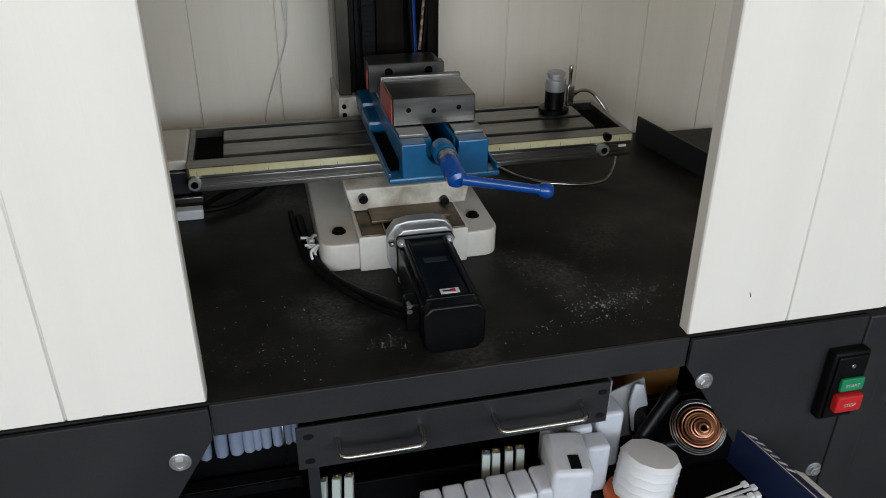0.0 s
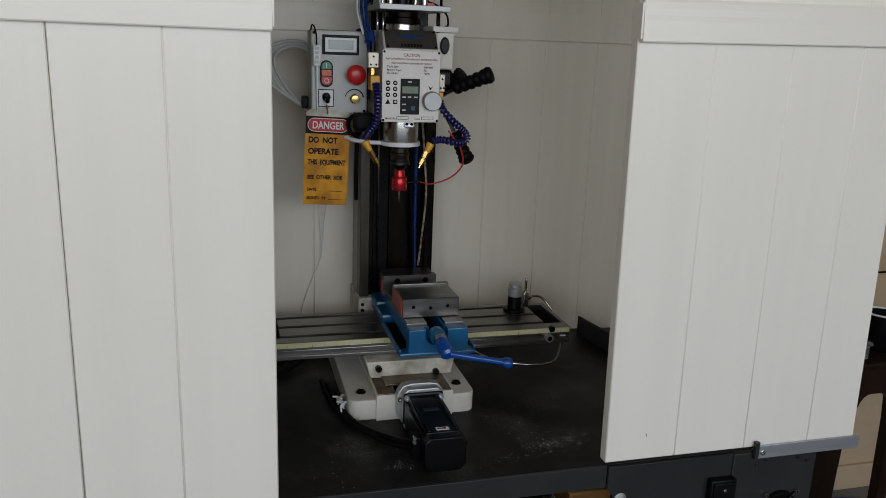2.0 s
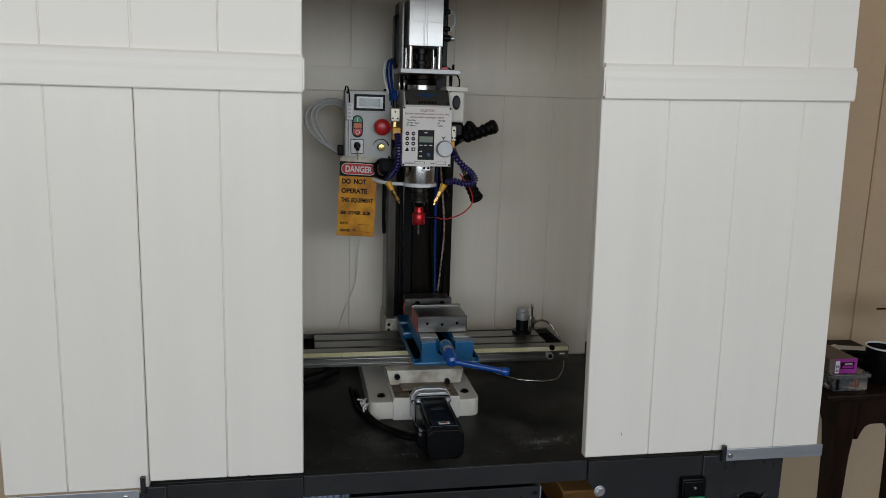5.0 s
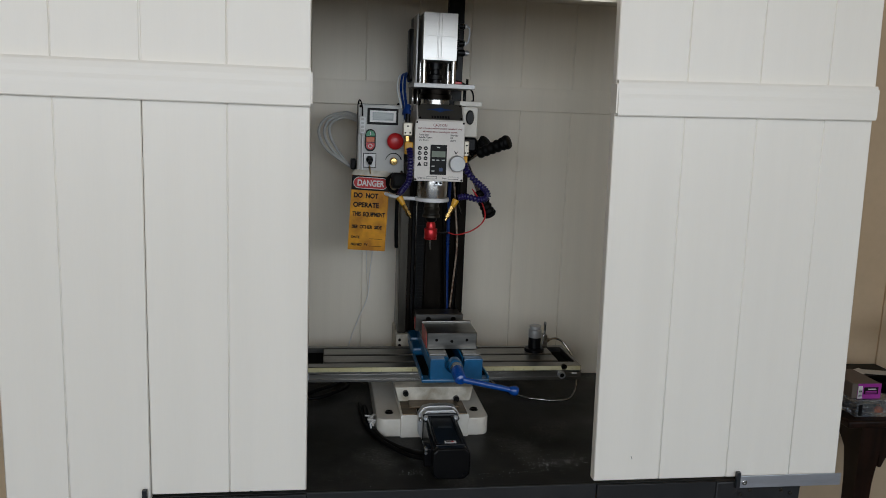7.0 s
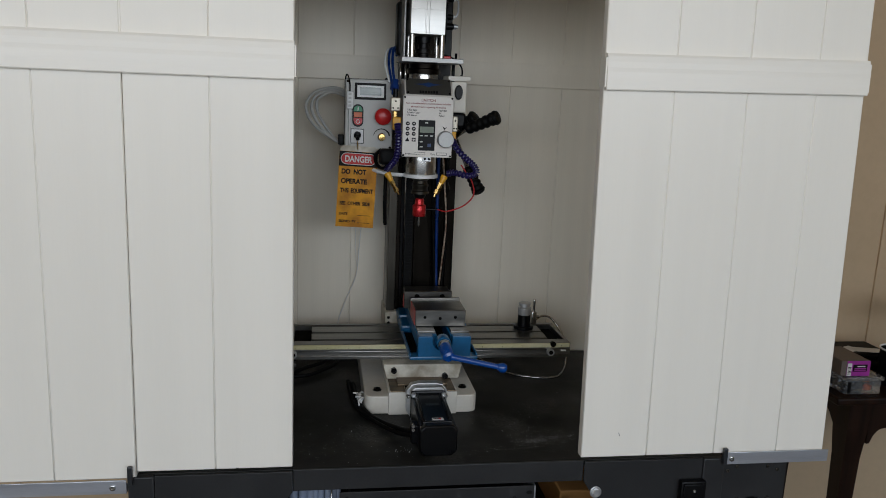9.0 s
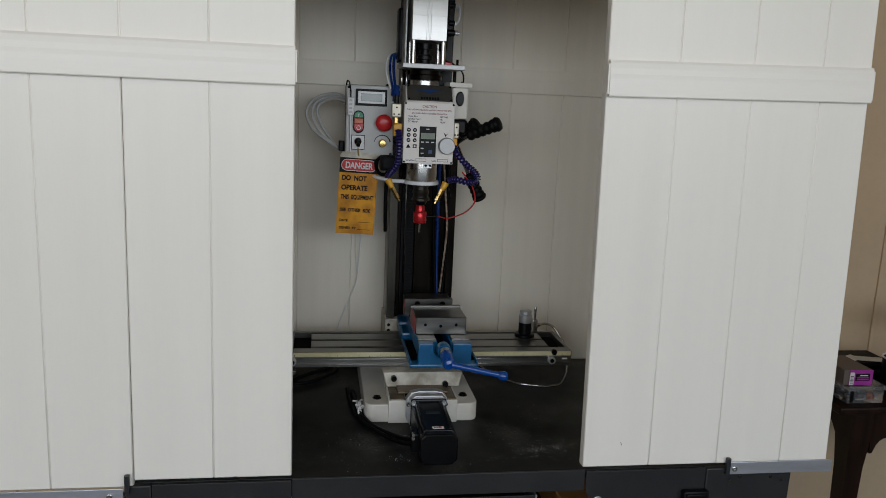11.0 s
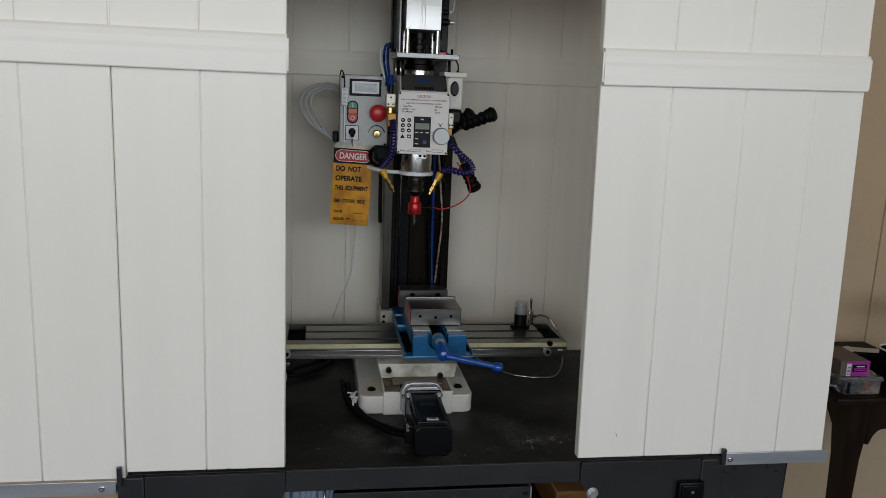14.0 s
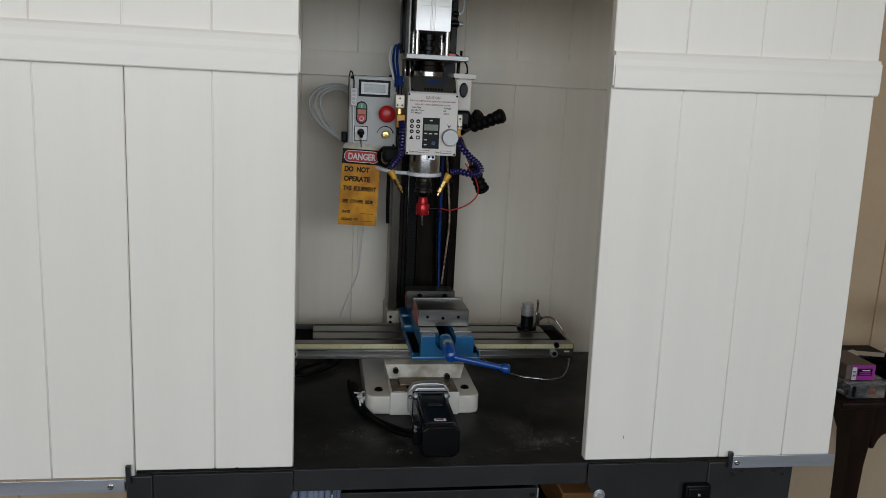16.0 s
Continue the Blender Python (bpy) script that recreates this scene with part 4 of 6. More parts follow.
tubepart("sensor_wire", [(0.372, 1.36, 1.676), (0.392, 1.35, 1.668), (0.412, 1.345, 1.65), (0.4155, 1.345, 1.630), (0.412, 1.35, 1.6275)], 0.002, M_RUBBER, mill, seg=6)
for k, (r, mt) in enumerate(((0.0035, M_BLUEHOSE), (0.003, M_BLUEHOSE), (0.0022, M_CABLEWHITE))):
    d = 0.006 * k
    tubepart("air_hose", [(0.268, 1.455, 1.672), (0.262 - d * 0.6, 1.44, 1.690 - d * 0.4), (0.255 - d * 1.2, 1.41, 1.682), (0.252 - d * 1.5, 1.385, 1.650), (0.256 - d, 1.365, 1.605)], r, mt, mill, seg=8)
bm = new_bm()
lathe(bm, [(0.008, 0), (0.008, 0.012), (0.011, 0.013), (0.011, 0.024), (0.006, 0.026), (0.006, 0.036)], toward((0.258, 1.36, 1.612), (0.253, 1.345, 1.575)), 14)
part("push_fitting", bm, M_BLUEHOSE, mill, "blue push fitting")

# coolant hoses: valve blocks, segmented hose, brass nozzles
def coolant_line(label, block, yellow, hose, nozzle):
    t = thing("coolant_hose", hose[-1], label, "coolant hose", "pair of coolant hoses")
    boxpart("valve", block, M_NICKEL, t, 0.002, "dull nickel valve block")
    x, z = (block[0] + block[1]) / 2, block[4]
    # valve holes are black discs, their inner shade painted on
    for dx, dz in ((-0.25, 0.22), (0.25, 0.22), (0.0, 0.72)):
        bm = new_bm()
        lathe(bm, [(0.0021, 0), (0.0021, 0.0006), (0.0015, 0.0007)], front(x + dx * (block[1] - block[0]), block[2] - 0.0001, z + dz * (block[5] - z)), 10)
        part("port", bm, M_SLOT, t)
    if yellow:
        rodpart("brass_nut", (x, 1.318, z - 0.001), (x, 1.318, yellow[5] + 0.001), 0.0062, M_BRASS, t, seg=6)
        boxpart("manifold", yellow, M_YELLOW, t, 0.003)
        rodpart("inlet", (x, 1.318, block[5]), (x, 1.318, block[5] + 0.02), 0.006, M_BLACK, t)
    line = curve_points(hose, 4)
    for p, q in zip(line, line[1:]):
        d = (q - p).length
        bm = new_bm()
        lathe(bm, [(0.0045, 0), (0.0078, d * 0.25), (0.0082, d * 0.7), (0.0055, d * 0.98)], toward(p, q), 12)
        part("hose_segment", bm, M_PURPLE, t)
    a, b, c = [Vector(v) for v in nozzle]
    bm = new_bm()
    lathe(bm, [(0.0075, 0), (0.0085, 0.003), (0.0055, (b - a).length)], toward(a, b), 14)
    part("nozzle_base", bm, M_YELLOW, t)
    d = (c - b).length
    bm = new_bm()
    lathe(bm, [(0.0064, 0), (0.0064, d * 0.36), (0.0045, d * 0.38), (0.0045, d * 0.46), (0.0062, d * 0.48), (0.0062, d * 0.78), (0.0030, d * 0.82), (0.0026, d)], toward(b, c), 6)
    part("brass_nozzle", bm, M_BRASS, t)
    return t


coolant_line("indigo segmented coolant hose with brass nozzle under a yellow manifold", (0.244, 0.266, 1.305, 1.33, 1.541, 1.572), (0.249, 0.2685, 1.303, 1.332, 1.497, 1.527),
             [(0.2595, 1.300, 1.513), (0.262, 1.293, 1.49), (0.2625, 1.293, 1.462), (0.259, 1.297, 1.432), (0.245, 1.302, 1.412), (0.237, 1.302, 1.400)],
             ((0.2385, 1.302, 1.397), (0.2495, 1.300, 1.378), (0.2675, 1.298, 1.346)))
coolant_line("indigo segmented coolant hose looped beside the spindle with brass nozzle", (0.3915, 0.404, 1.306, 1.325, 1.497, 1.533), None,
             [(0.3945, 1.315, 1.487), (0.400, 1.308, 1.463), (0.424, 1.300, 1.437), (0.445, 1.298, 1.420), (0.453, 1.298, 1.402), (0.434, 1.300, 1.394), (0.400, 1.302, 1.401), (0.381, 1.303, 1.397)],
             ((0.377, 1.303, 1.393), (0.3685, 1.302, 1.375), (0.3525, 1.300, 1.342)))
boxpart("hose_mount", (0.3885, 0.401, 1.306, 1.33, 1.478, 1.4968), M_YELLOW, mill, 0.002)
boxpart("hose_bracket", (0.222, 0.262, 1.33, 1.36, 1.412, 1.450), M_RUBBER, mill, 0.008)
rodpart("hose_bracket_arm", (0.262, 1.345, 1.43), (0.30, 1.345, 1.445), 0.006, M_BLACK, mill)

tubepart("column_cable", [(0.228, 1.352, 1.447), (0.214, 1.362, 1.430), (0.222, 1.372, 1.405), (0.243, 1.40, 1.40), (0.258, 1.44, 1.43)], 0.0042, M_RUBBER, mill, seg=8)
# cables down the column
for nm, r, mt, pts in (
        ("column_cable", 0.0042, M_RUBBER, [(0.372, 1.47, 1.44), (0.371, 1.46, 1.36), (0.377, 1.475, 1.26), (0.385, 1.485, 1.16), (0.392, 1.490, 1.06)]),
        ("column_cable", 0.0045, M_BLUEHOSE, [(0.386, 1.47, 1.44), (0.387, 1.475, 1.34), (0.389, 1.480, 1.24), (0.392, 1.488, 1.14), (0.396, 1.49, 1.05)]),
        ("column_cable", 0.0026, M_TWIST, [(0.394, 1.46, 1.44), (0.404, 1.462, 1.34), (0.412, 1.47, 1.25), (0.407, 1.48, 1.15), (0.402, 1.485, 1.08)]),
        ("column_cable", 0.0034, M_RUBBER, [(0.408, 1.47, 1.44), (0.412, 1.475, 1.3), (0.416, 1.48, 1.2), (0.410, 1.485, 1.10), (0.405, 1.488, 1.05)]),
        ("column_cable", 0.0048, M_RUBBER, [(0.254, 1.46, 1.45), (0.250, 1.47, 1.38), (0.250, 1.48, 1.30), (0.253, 1.495, 1.24)])):
    tubepart(nm, pts, r, mt, mill, seg=8)

# ---------------------------------------------------------------- vise
vise = thing("machine_vise", (0.366, 1.33, TZ), "blue machine vise with steel jaws bolted on the mill table", "vise")
VX0, VX1, VY = 0.309, 0.432, 1.160
bm = new_bm()
notch = [(0.366 + 0.0225 * math.cos(a), 1.0270 - 0.0225 * math.sin(a)) for a in (math.pi * i / 10 for i in range(11))]
prism(bm, [(VX0, 0.984), (VX1, 0.984), (VX1, 1.0385), (0.3885, 1.0385), *notch, (0.3435, 1.0385), (VX0, 1.0385)], front(0, VY + 0.026, 0), 0.026, 0.002)
box(bm, VX0 + 0.015, VX1 - 0.015, VY + 0.02, 1.495, 0.9835, 1.0060, 0.003, 2)
box(bm, VX0, VX0 + 0.046, VY + 0.02, 1.48, 1.0050, 1.0370, 0.002, 1)
box(bm, VX1 - 0.046, VX1, VY + 0.02, 1.48, 1.0050, 1.0370, 0.002, 1)
body = part("body", bm, M_BLUE, vise, "blue enamelled cast vise body")
boxpart("base_flange", (VX0 - 0.019, VX1 + 0.018, VY - 0.001, 1.50, TZ + 0.0005, 0.9900), M_BLUE, vise, 0.003, seg=2)
for x0, x1 in ((VX0 - 0.019, VX0 - 0.0145), (VX1 + 0.0135, VX1 + 0.018)):
    boxpart("flange_rim", (x0, x1, VY + 0.004, 1.339, 0.9902, 0.9965), M_BLUE, vise, 0.0015)
    boxpart("oil_shade_channel", (min(x0, x1) + (0.0047 if x0 < VX0 else -0.0265), min(x0, x1) + (0.032 if x0 < VX0 else -0.0003), VY + 0.028, 1.338, 0.9902, 0.9912), M_SLOT, vise, label="drain channel floor, oil and shade in its black colour")
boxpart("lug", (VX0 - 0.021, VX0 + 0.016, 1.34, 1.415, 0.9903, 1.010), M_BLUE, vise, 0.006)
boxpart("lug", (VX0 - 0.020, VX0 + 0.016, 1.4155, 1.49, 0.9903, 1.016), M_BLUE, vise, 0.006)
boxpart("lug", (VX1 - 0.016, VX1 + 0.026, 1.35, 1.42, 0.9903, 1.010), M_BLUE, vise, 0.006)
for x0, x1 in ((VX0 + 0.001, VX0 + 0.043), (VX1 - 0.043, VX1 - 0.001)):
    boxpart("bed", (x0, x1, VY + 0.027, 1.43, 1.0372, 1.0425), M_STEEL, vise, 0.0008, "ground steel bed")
# black sheet for the dark cavity between the bed rails, shade in its colour
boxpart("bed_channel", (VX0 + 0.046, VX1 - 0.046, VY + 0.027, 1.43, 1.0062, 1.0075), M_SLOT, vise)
bm = new_bm()
box(bm, 0.308, 0.4285, 1.222, 1.312, 1.0428, 1.0835, 0.0015, 1)
jaw = part("moving_jaw", bm, M_STEEL, vise, "ground steel moving jaw with red painted flank")
boxpart("jaw_plate", (0.307, 0.4295, 1.3125, 1.324, 1.0435, 1.0875), M_STEEL, jaw, 0.001)
boxpart("red_flank", (0.3065, 0.3078, 1.225, 1.310, 1.045, 1.082), M_REDPAINT, jaw)
# no holes cut: black discs carry the shade inside them
for x in (0.331, 0.3675, 0.404):
    bm = new_bm()
    lathe(bm, [(0.0037, 0), (0.0037, 0.0004), (0.0032, 0.0005)], front(x, 1.2223, 1.0655 - 0.003 * (x > 0.36) + 0.003 * (x > 0.4)), 14)
    part("jaw_hole", bm, M_SLOT, jaw)
bm = new_bm()
box(bm, 0.299, 0.423, 1.392, 1.410, 1.0385, 1.0845, 0.0015, 1)
box(bm, 0.302, 0.420, 1.4095, 1.462, 1.0385, 1.0815, 0.003, 2)
fj = part("fixed_jaw", bm, M_STEEL, vise, "ground steel fixed jaw")
boxpart("red_flank", (0.2978, 0.2990, 1.394, 1.409, 1.042, 1.075), M_REDPAINT, fj)
for x in (0.332, 0.397):
    bm = new_bm()
    lathe(bm, [(0.0065, 0), (0.0065, 0.002), (0.0035, 0.002), (0.0035, 0.001)], front(x, 1.3922, 1.0715), 16)
    part("jaw_screw", bm, M_DARKSTEEL, fj)
bm = new_bm()
lathe(bm, [(0.0165, 0), (0.0165, 0.022), (0.0155, 0.025), (0.012, 0.025)], toward((0.366, 1.167, 1.026), (0.366, 1.10, 1.026)), 28)
part("screw_boss", bm, M_BLUE, vise)
bm = new_bm()
lathe(bm, [(0.0145, 0), (0.0145, 0.008), (0.0125, 0.008), (0.0125, 0.016)], toward((0.366, 1.1335, 1.026), (0.366, 1.05, 1.026)), 24)
part("screw_collar", bm, M_STEEL, vise)
crank = thing("vise_crank", (0.366, 1.09, 1.0), "royal blue painted vise crank handle", "crank handle")
bm = new_bm()
lathe(bm, [(0.013, 0), (0.0145, 0.003), (0.014, 0.026), (0.011, 0.030)], toward((0.3655, 1.1235, 1.0258), (0.3675, 1.08, 1.013)), 24)
lathe(bm, [(0.008, 0.0), (0.0135, 0.003), (0.0138, 0.017), (0.009, 0.022)], toward((0.366, 1.0985, 1.0225), (0.371, 1.06, 1.004)), 20)
rod(bm, (0.372, 1.0815, 1.0165), (0.490, 1.080, 0.990), 0.0072, 0.0062, 16)
lathe(bm, [(0.003, -0.014), (0.0075, -0.011), (0.0105, -0.004), (0.0115, 0.002), (0.009, 0.008), (0.003, 0.011)], toward((0.490, 1.080, 0.990), (0.60, 1.079, 0.965)), 18)
part("handle", bm, M_CRANK, crank)

# ---------------------------------------------------------------- tool setter on the table
ts = thing("tool_setter", (0.622, 1.405, TZ), "black and silver tool setter standing on the mill table", "tool setter")
bm = new_bm()
lathe(bm, [(0.026, 0), (0.026, 0.006), (0.0245, 0.0075), (0.017, 0.008)], pose(0.622, 1.405, TZ + 0.0003), 32)
part("foot", bm, M_BLACK, ts)
bm = new_bm()
lathe(bm, [(0.0165, 0), (0.0165, 0.030)], pose(0.622, 1.405, TZ + 0.008), 28)
part("barrel", bm, M_BLACK, ts)
bm = new_bm()
lathe(bm, [(0.0165, 0), (0.0172, 0.001), (0.0172, 0.020), (0.0140, 0.022), (0.0140, 0.026), (0.0155, 0.027), (0.0155, 0.031), (0.012, 0.033)], pose(0.622, 1.405, TZ + 0.038), 28)
part("cap", bm, M_CAST_ALU, ts, "knurled silver cap")
boxpart("contact_block", (0.6415, 0.6535, 1.395, 1.412, TZ + 0.012, TZ + 0.046), M_CHROME, ts, 0.001)
bm = new_bm()
lathe(bm, [(0.0028, 0), (0.0028, 0.022), (0.0036, 0.023), (0.0036, 0.031), (0.002, 0.034)], pose(0.648, 1.404, TZ + 0.046), 12)
part("pin", bm, M_CHROME, ts)
rodpart("side_screw", (0.6535, 1.404, TZ + 0.032), (0.662, 1.404, TZ + 0.032), 0.004, M_CHROME, ts, seg=10)
tubepart("armoured_cable", [(0.652, 1.406, TZ + 0.022), (0.680, 1.430, TZ + 0.026), (0.708, 1.435, TZ + 0.016), (0.730, 1.415, 0.965), (0.738, 1.395, 0.93), (0.735, 1.375, 0.89), (0.718, 1.365, 0.862), (0.685, 1.366, 0.8545), (0.645, 1.374, 0.8545), (0.607, 1.390, 0.8545), (0.572, 1.425, 0.8545), (0.549, 1.475, 0.8545), (0.53, 1.54, 0.8545)], 0.0032, M_CHROME, ts, "bright armoured cable", seg=8, n=20, ripple=0.2)

# ---------------------------------------------------------------- control box
cb = thing("control_box", (0.1985, 1.42, 1.443), "light grey control box with screen, buttons and emergency stop", "control box")
KY = 1.385
boxpart("housing", (0.1405, 0.2565, KY, 1.46, 1.4435, 1.6115), M_BOX, cb, 0.004)
boxpart("lid_joint", (0.1398, 0.2572, KY + 0.018, KY + 0.0195, 1.4428, 1.6122), M_SLOT, cb)
for x in (0.1465, 0.2505):
    for z in (1.4495, 1.6055):
        bm = new_bm()
        lathe(bm, [(0.0032, 0), (0.0032, 0.0008), (0.0012, 0.0008)], front(x, KY - 0.0002, z), 12)
        part("lid_screw", bm, M_DARKSTEEL, cb)
scr = boxpart("screen_bezel", (0.163, 0.2385, KY - 0.003, KY - 0.0004, 1.563, 1.6025), M_PRINT, cb, 0.001, "black screen bezel")
boxpart("screen_mask", (0.1690, 0.2330, KY - 0.0042, KY - 0.0030, 1.5688, 1.5967), M_WHITE, scr)
boxpart("lcd", (0.1755, 0.2265, KY - 0.0050, KY - 0.0042, 1.5735, 1.5925), M_LCD, scr)
bm = new_bm()


def pill(cx, cz, w, h, n=8):
    return [(cx + w / 2 * math.cos(a), cz + (h - w) / 2 + w / 2 * math.sin(a)) for a in (math.pi * i / n for i in range(n + 1))] + \
           [(cx + w / 2 * math.cos(a), cz - (h - w) / 2 + w / 2 * math.sin(a)) for a in (math.pi + math.pi * i / n for i in range(n + 1))]


prism(bm, pill(0.1715, 1.5245, 0.0265, 0.0545), front(0, KY - 0.0003, 0), 0.003, 0.0006)
dbn = part("button_frame", bm, M_BLACK, cb, "black frame of a twin push button")
bm = new_bm()
arc = [(0.0105 * math.cos(a), 0.0105 * math.sin(a)) for a in (math.pi * i / 10 for i in range(11))]
prism(bm, arc + [(-0.0105, -0.0035), (0.0105, -0.0035)], front(0.1715, KY - 0.0033, 1.538), 0.003, 0.0005)
part("on_button", bm, M_GREEN, dbn, "green button")
boxpart("lamp_lens", (0.1615, 0.1815, KY - 0.006, KY - 0.0033, 1.5205, 1.5325), M_ORANGE, dbn, 0.0005)
bm = new_bm()
prism(bm, [(0.0105 * math.cos(a), 0.0105 * math.sin(a)) for a in (math.pi + math.pi * i / 10 for i in range(11))] + [(0.0105, 0.0065), (-0.0105, 0.0065)], front(0.1715, KY - 0.0033, 1.5125), 0.004, 0.0)
part("off_button", bm, M_RED, dbn, "red button")
boxpart("mark", (0.1708, 0.1722, KY - 0.0068, KY - 0.0062, 1.5365, 1.5455), M_WHITE, dbn)
bm = new_bm()
tube(bm, [(0.1715 + 0.0045 * math.cos(a), KY - 0.0074, 1.5105 + 0.0045 * math.sin(a)) for a in (2 * math.pi * i / 12 for i in range(13))], 0.0007, 5, 2)
part("mark", bm, M_WHITE, dbn)
bm = new_bm()
lathe(bm, [(0.0125, 0), (0.0125, 0.008), (0.0195, 0.010), (0.0205, 0.014), (0.0195, 0.019), (0.015, 0.0225), (0.007, 0.024), (0.001, 0.0243)], front(0.2315, KY - 0.0003, 1.5245), 36)
part("emergency_stop", bm, M_RED, cb, "red mushroom stop button")
boxpart("switch_frame", (0.1550, 0.1870, KY - 0.0011, KY - 0.0004, 1.4575, 1.4930), M_PRINT, cb, 0.0004)
boxpart("switch_plate", (0.1565, 0.1855, KY - 0.0015, KY - 0.0004, 1.459, 1.4915), M_WHITE, cb, 0.0006)
bm = new_bm()
lathe(bm, [(0.0085, 0), (0.0085, 0.006), (0.0065, 0.008), (0.003, 0.009), (0.0045, 0.016), (0.0048, 0.024), (0.002, 0.027)], Matrix.Translation((0.171, KY - 0.0016, 1.479)) @ pose(0, 0, 0, 112, 0, 0), 16)
part("toggle", bm, M_BLACK, cb, "black toggle switch")
bm = new_bm()
for i in range(14):
    a0, a1 = math.radians(10 + 11.5 * i), math.radians(10 + 11.5 * (i + 1))
    w0, w1 = 0.0175 + 0.00012 * i, 0.0175 + 0.00012 * (i + 1)
    prism(bm, [(w0 * math.cos(a0), w0 * math.sin(a0)), (0.0205 * math.cos(a0), 0.0205 * math.sin(a0)), (0.0205 * math.cos(a1), 0.0205 * math.sin(a1)), (w1 * math.cos(a1), w1 * math.sin(a1))], front(0.230, KY - 0.0004, 1.475), 0.0006)
part("dial_print", bm, M_PRINT, cb)
bm = new_bm()
lathe(bm, [(0.0095, 0), (0.0095, 0.003), (0.008, 0.004), (0.0085, 0.014), (0.0075, 0.0155), (0.002, 0.016)], front(0.230, KY - 0.0004, 1.475), 22)
part("dial_knob", bm, M_BRASS, cb, "brass dial knob")
rm = boxpart("remote_stick", (0.1435, 0.1595, KY - 0.012, KY - 0.0006, 1.5395, 1.5815), M_WHITE, cb, 0.003, "white pendant stick with four buttons")
for k in range(4):
    boxpart("key", (0.148, 0.155, KY - 0.0135, KY - 0.0118, 1.545 + 0.009 * k, 1.5505 + 0.009 * k), M_BOX, rm, 0.0006)
tubepart("pendant_cable", [(0.1515, KY - 0.006, 1.581), (0.151, KY - 0.005, 1.60), (0.147, KY, 1.617), (0.143, KY + 0.006, 1.620), (0.141, KY + 0.01, 1.610)], 0.0016, M_DARKSTEEL, cb, seg=6)
tubepart("pendant_cable", [(0.1515, KY - 0.006, 1.540), (0.152, KY - 0.004, 1.52), (0.1525, KY - 0.003, 1.48), (0.153, KY - 0.003, 1.45)], 0.0022, M_CABLEWHITE, cb, seg=6)
boxpart("bracket", (0.19, 0.30, 1.461, 1.476, 1.47, 1.50), M_BLACK, cb, 0.003)
for k in range(3):
    d = 0.014 * k
    tubepart("supply_cable", [(0.148, 1.46, 1.580 - d * 0.5), (0.112, 1.47, 1.588 - d * 0.4), (0.066 + d * 0.4, 1.475, 1.574 - d * 0.5), (0.046 + d, 1.475, 1.540 - d * 0.3), (0.062 + d, 1.465, 1.500), (0.104 + d * 0.5, 1.455, 1.468 - d * 0.2), (0.143, 1.45, 1.446 - d * 0.2)], 0.0038, M_CABLEGREY, cb, "pale grey mains cable", seg=8)
boxpart("gland", (0.126, 0.1402, 1.435, 1.46, 1.449, 1.475), M_BLACK, cb, 0.003)
boxpart("lower_gland", (0.2365, 0.267, 1.37, 1.42, 1.428, 1.4433), M_BLACK, cb, 0.004)
cap_screw(cb, 0.242, KY + 0.03, 1.6115, 0.006, 0.008, M_BLACK)

# ---------------------------------------------------------------- hanging warning tag
tag = thing("warning_tag", (0.171, 1.373, 1.25), "worn yellow danger tag hanging from the toggle switch", "warning tag")
tm = Matrix.Translation((0.1755, 1.3795, 1.4385)) @ pose(0, 0, 0, 90, 0, 0) @ pose(0, 0, 0, 2.0, 0, -2.4)
bm = new_bm()
prism(bm, [(-0.0465, -0.188), (0.0465, -0.188), (0.0465, 0.006), (0.038, 0.013), (-0.038, 0.013), (-0.0465, 0.006)], tm, 0.0012, 0.0003)
card = part("card", bm, M_TAG, tag)
bm = new_bm()
prism(bm, [(-0.0466, -0.0005), (0.0466, -0.0005), (0.0466, 0.006), (0.038, 0.0131), (-0.038, 0.0131), (-0.0466, 0.006)], tm @ Matrix.Translation((0, 0, 0.0013)), 0.0003)
part("top_band", bm, M_DIRTYCAST, card, "soiled pale top band")
bm = new_bm()
prism(bm, [(-0.0463, -0.037), (0.0463, -0.037), (0.0463, -0.001), (-0.0463, -0.001)], tm @ Matrix.Translation((0, 0, 0.0014)), 0.0003)
part("black_band", bm, M_PRINT, card)


def oval(w, h, n=10):
    r = h / 2
    return [(w / 2 - r + r * math.cos(a), r * math.sin(a)) for a in (-math.pi / 2 + math.pi * i / n for i in range(n + 1))] + \
           [(-w / 2 + r + r * math.cos(a), r * math.sin(a)) for a in (math.pi / 2 + math.pi * i / n for i in range(n + 1))]


for w, h, d, mt in ((0.0855, 0.0285, 0.0018, M_PAPER), (0.0825, 0.0255, 0.0021, M_DANGER)):
    bm = new_bm()
    prism(bm, oval(w, h), tm @ Matrix.Translation((0, -0.0185, d)), 0.0003)
    part("oval", bm, mt, card)
for body, x, z, size, width in (("DANGER", -0.0330, -0.0258, 0.021, 0.066), ("DO  NOT", -0.0395, -0.0555, 0.0165, 0.060), ("OPERATE", -0.0395, -0.0790, 0.0165, 0.064), ("THIS  EQUIPMENT", -0.0395, -0.1015, 0.0145, 0.080),
                                ("SEE  OTHER  SIDE", -0.0390, -0.1325, 0.0115, 0.074), ("DATE", -0.0390, -0.1580, 0.0085, 0.020), ("SIGNED  BY", -0.0390, -0.1765, 0.0085, 0.042)):
    w = words("lettering", body, x, 0, z, size, M_PAPER if body == "DANGER" else M_PRINT, card, width=width, bold=size * (0.030 if body == "DANGER" else 0.045), m=tm @ Matrix.Translation((0, 0, 0.0026 if body == "DANGER" else 0.0015)))
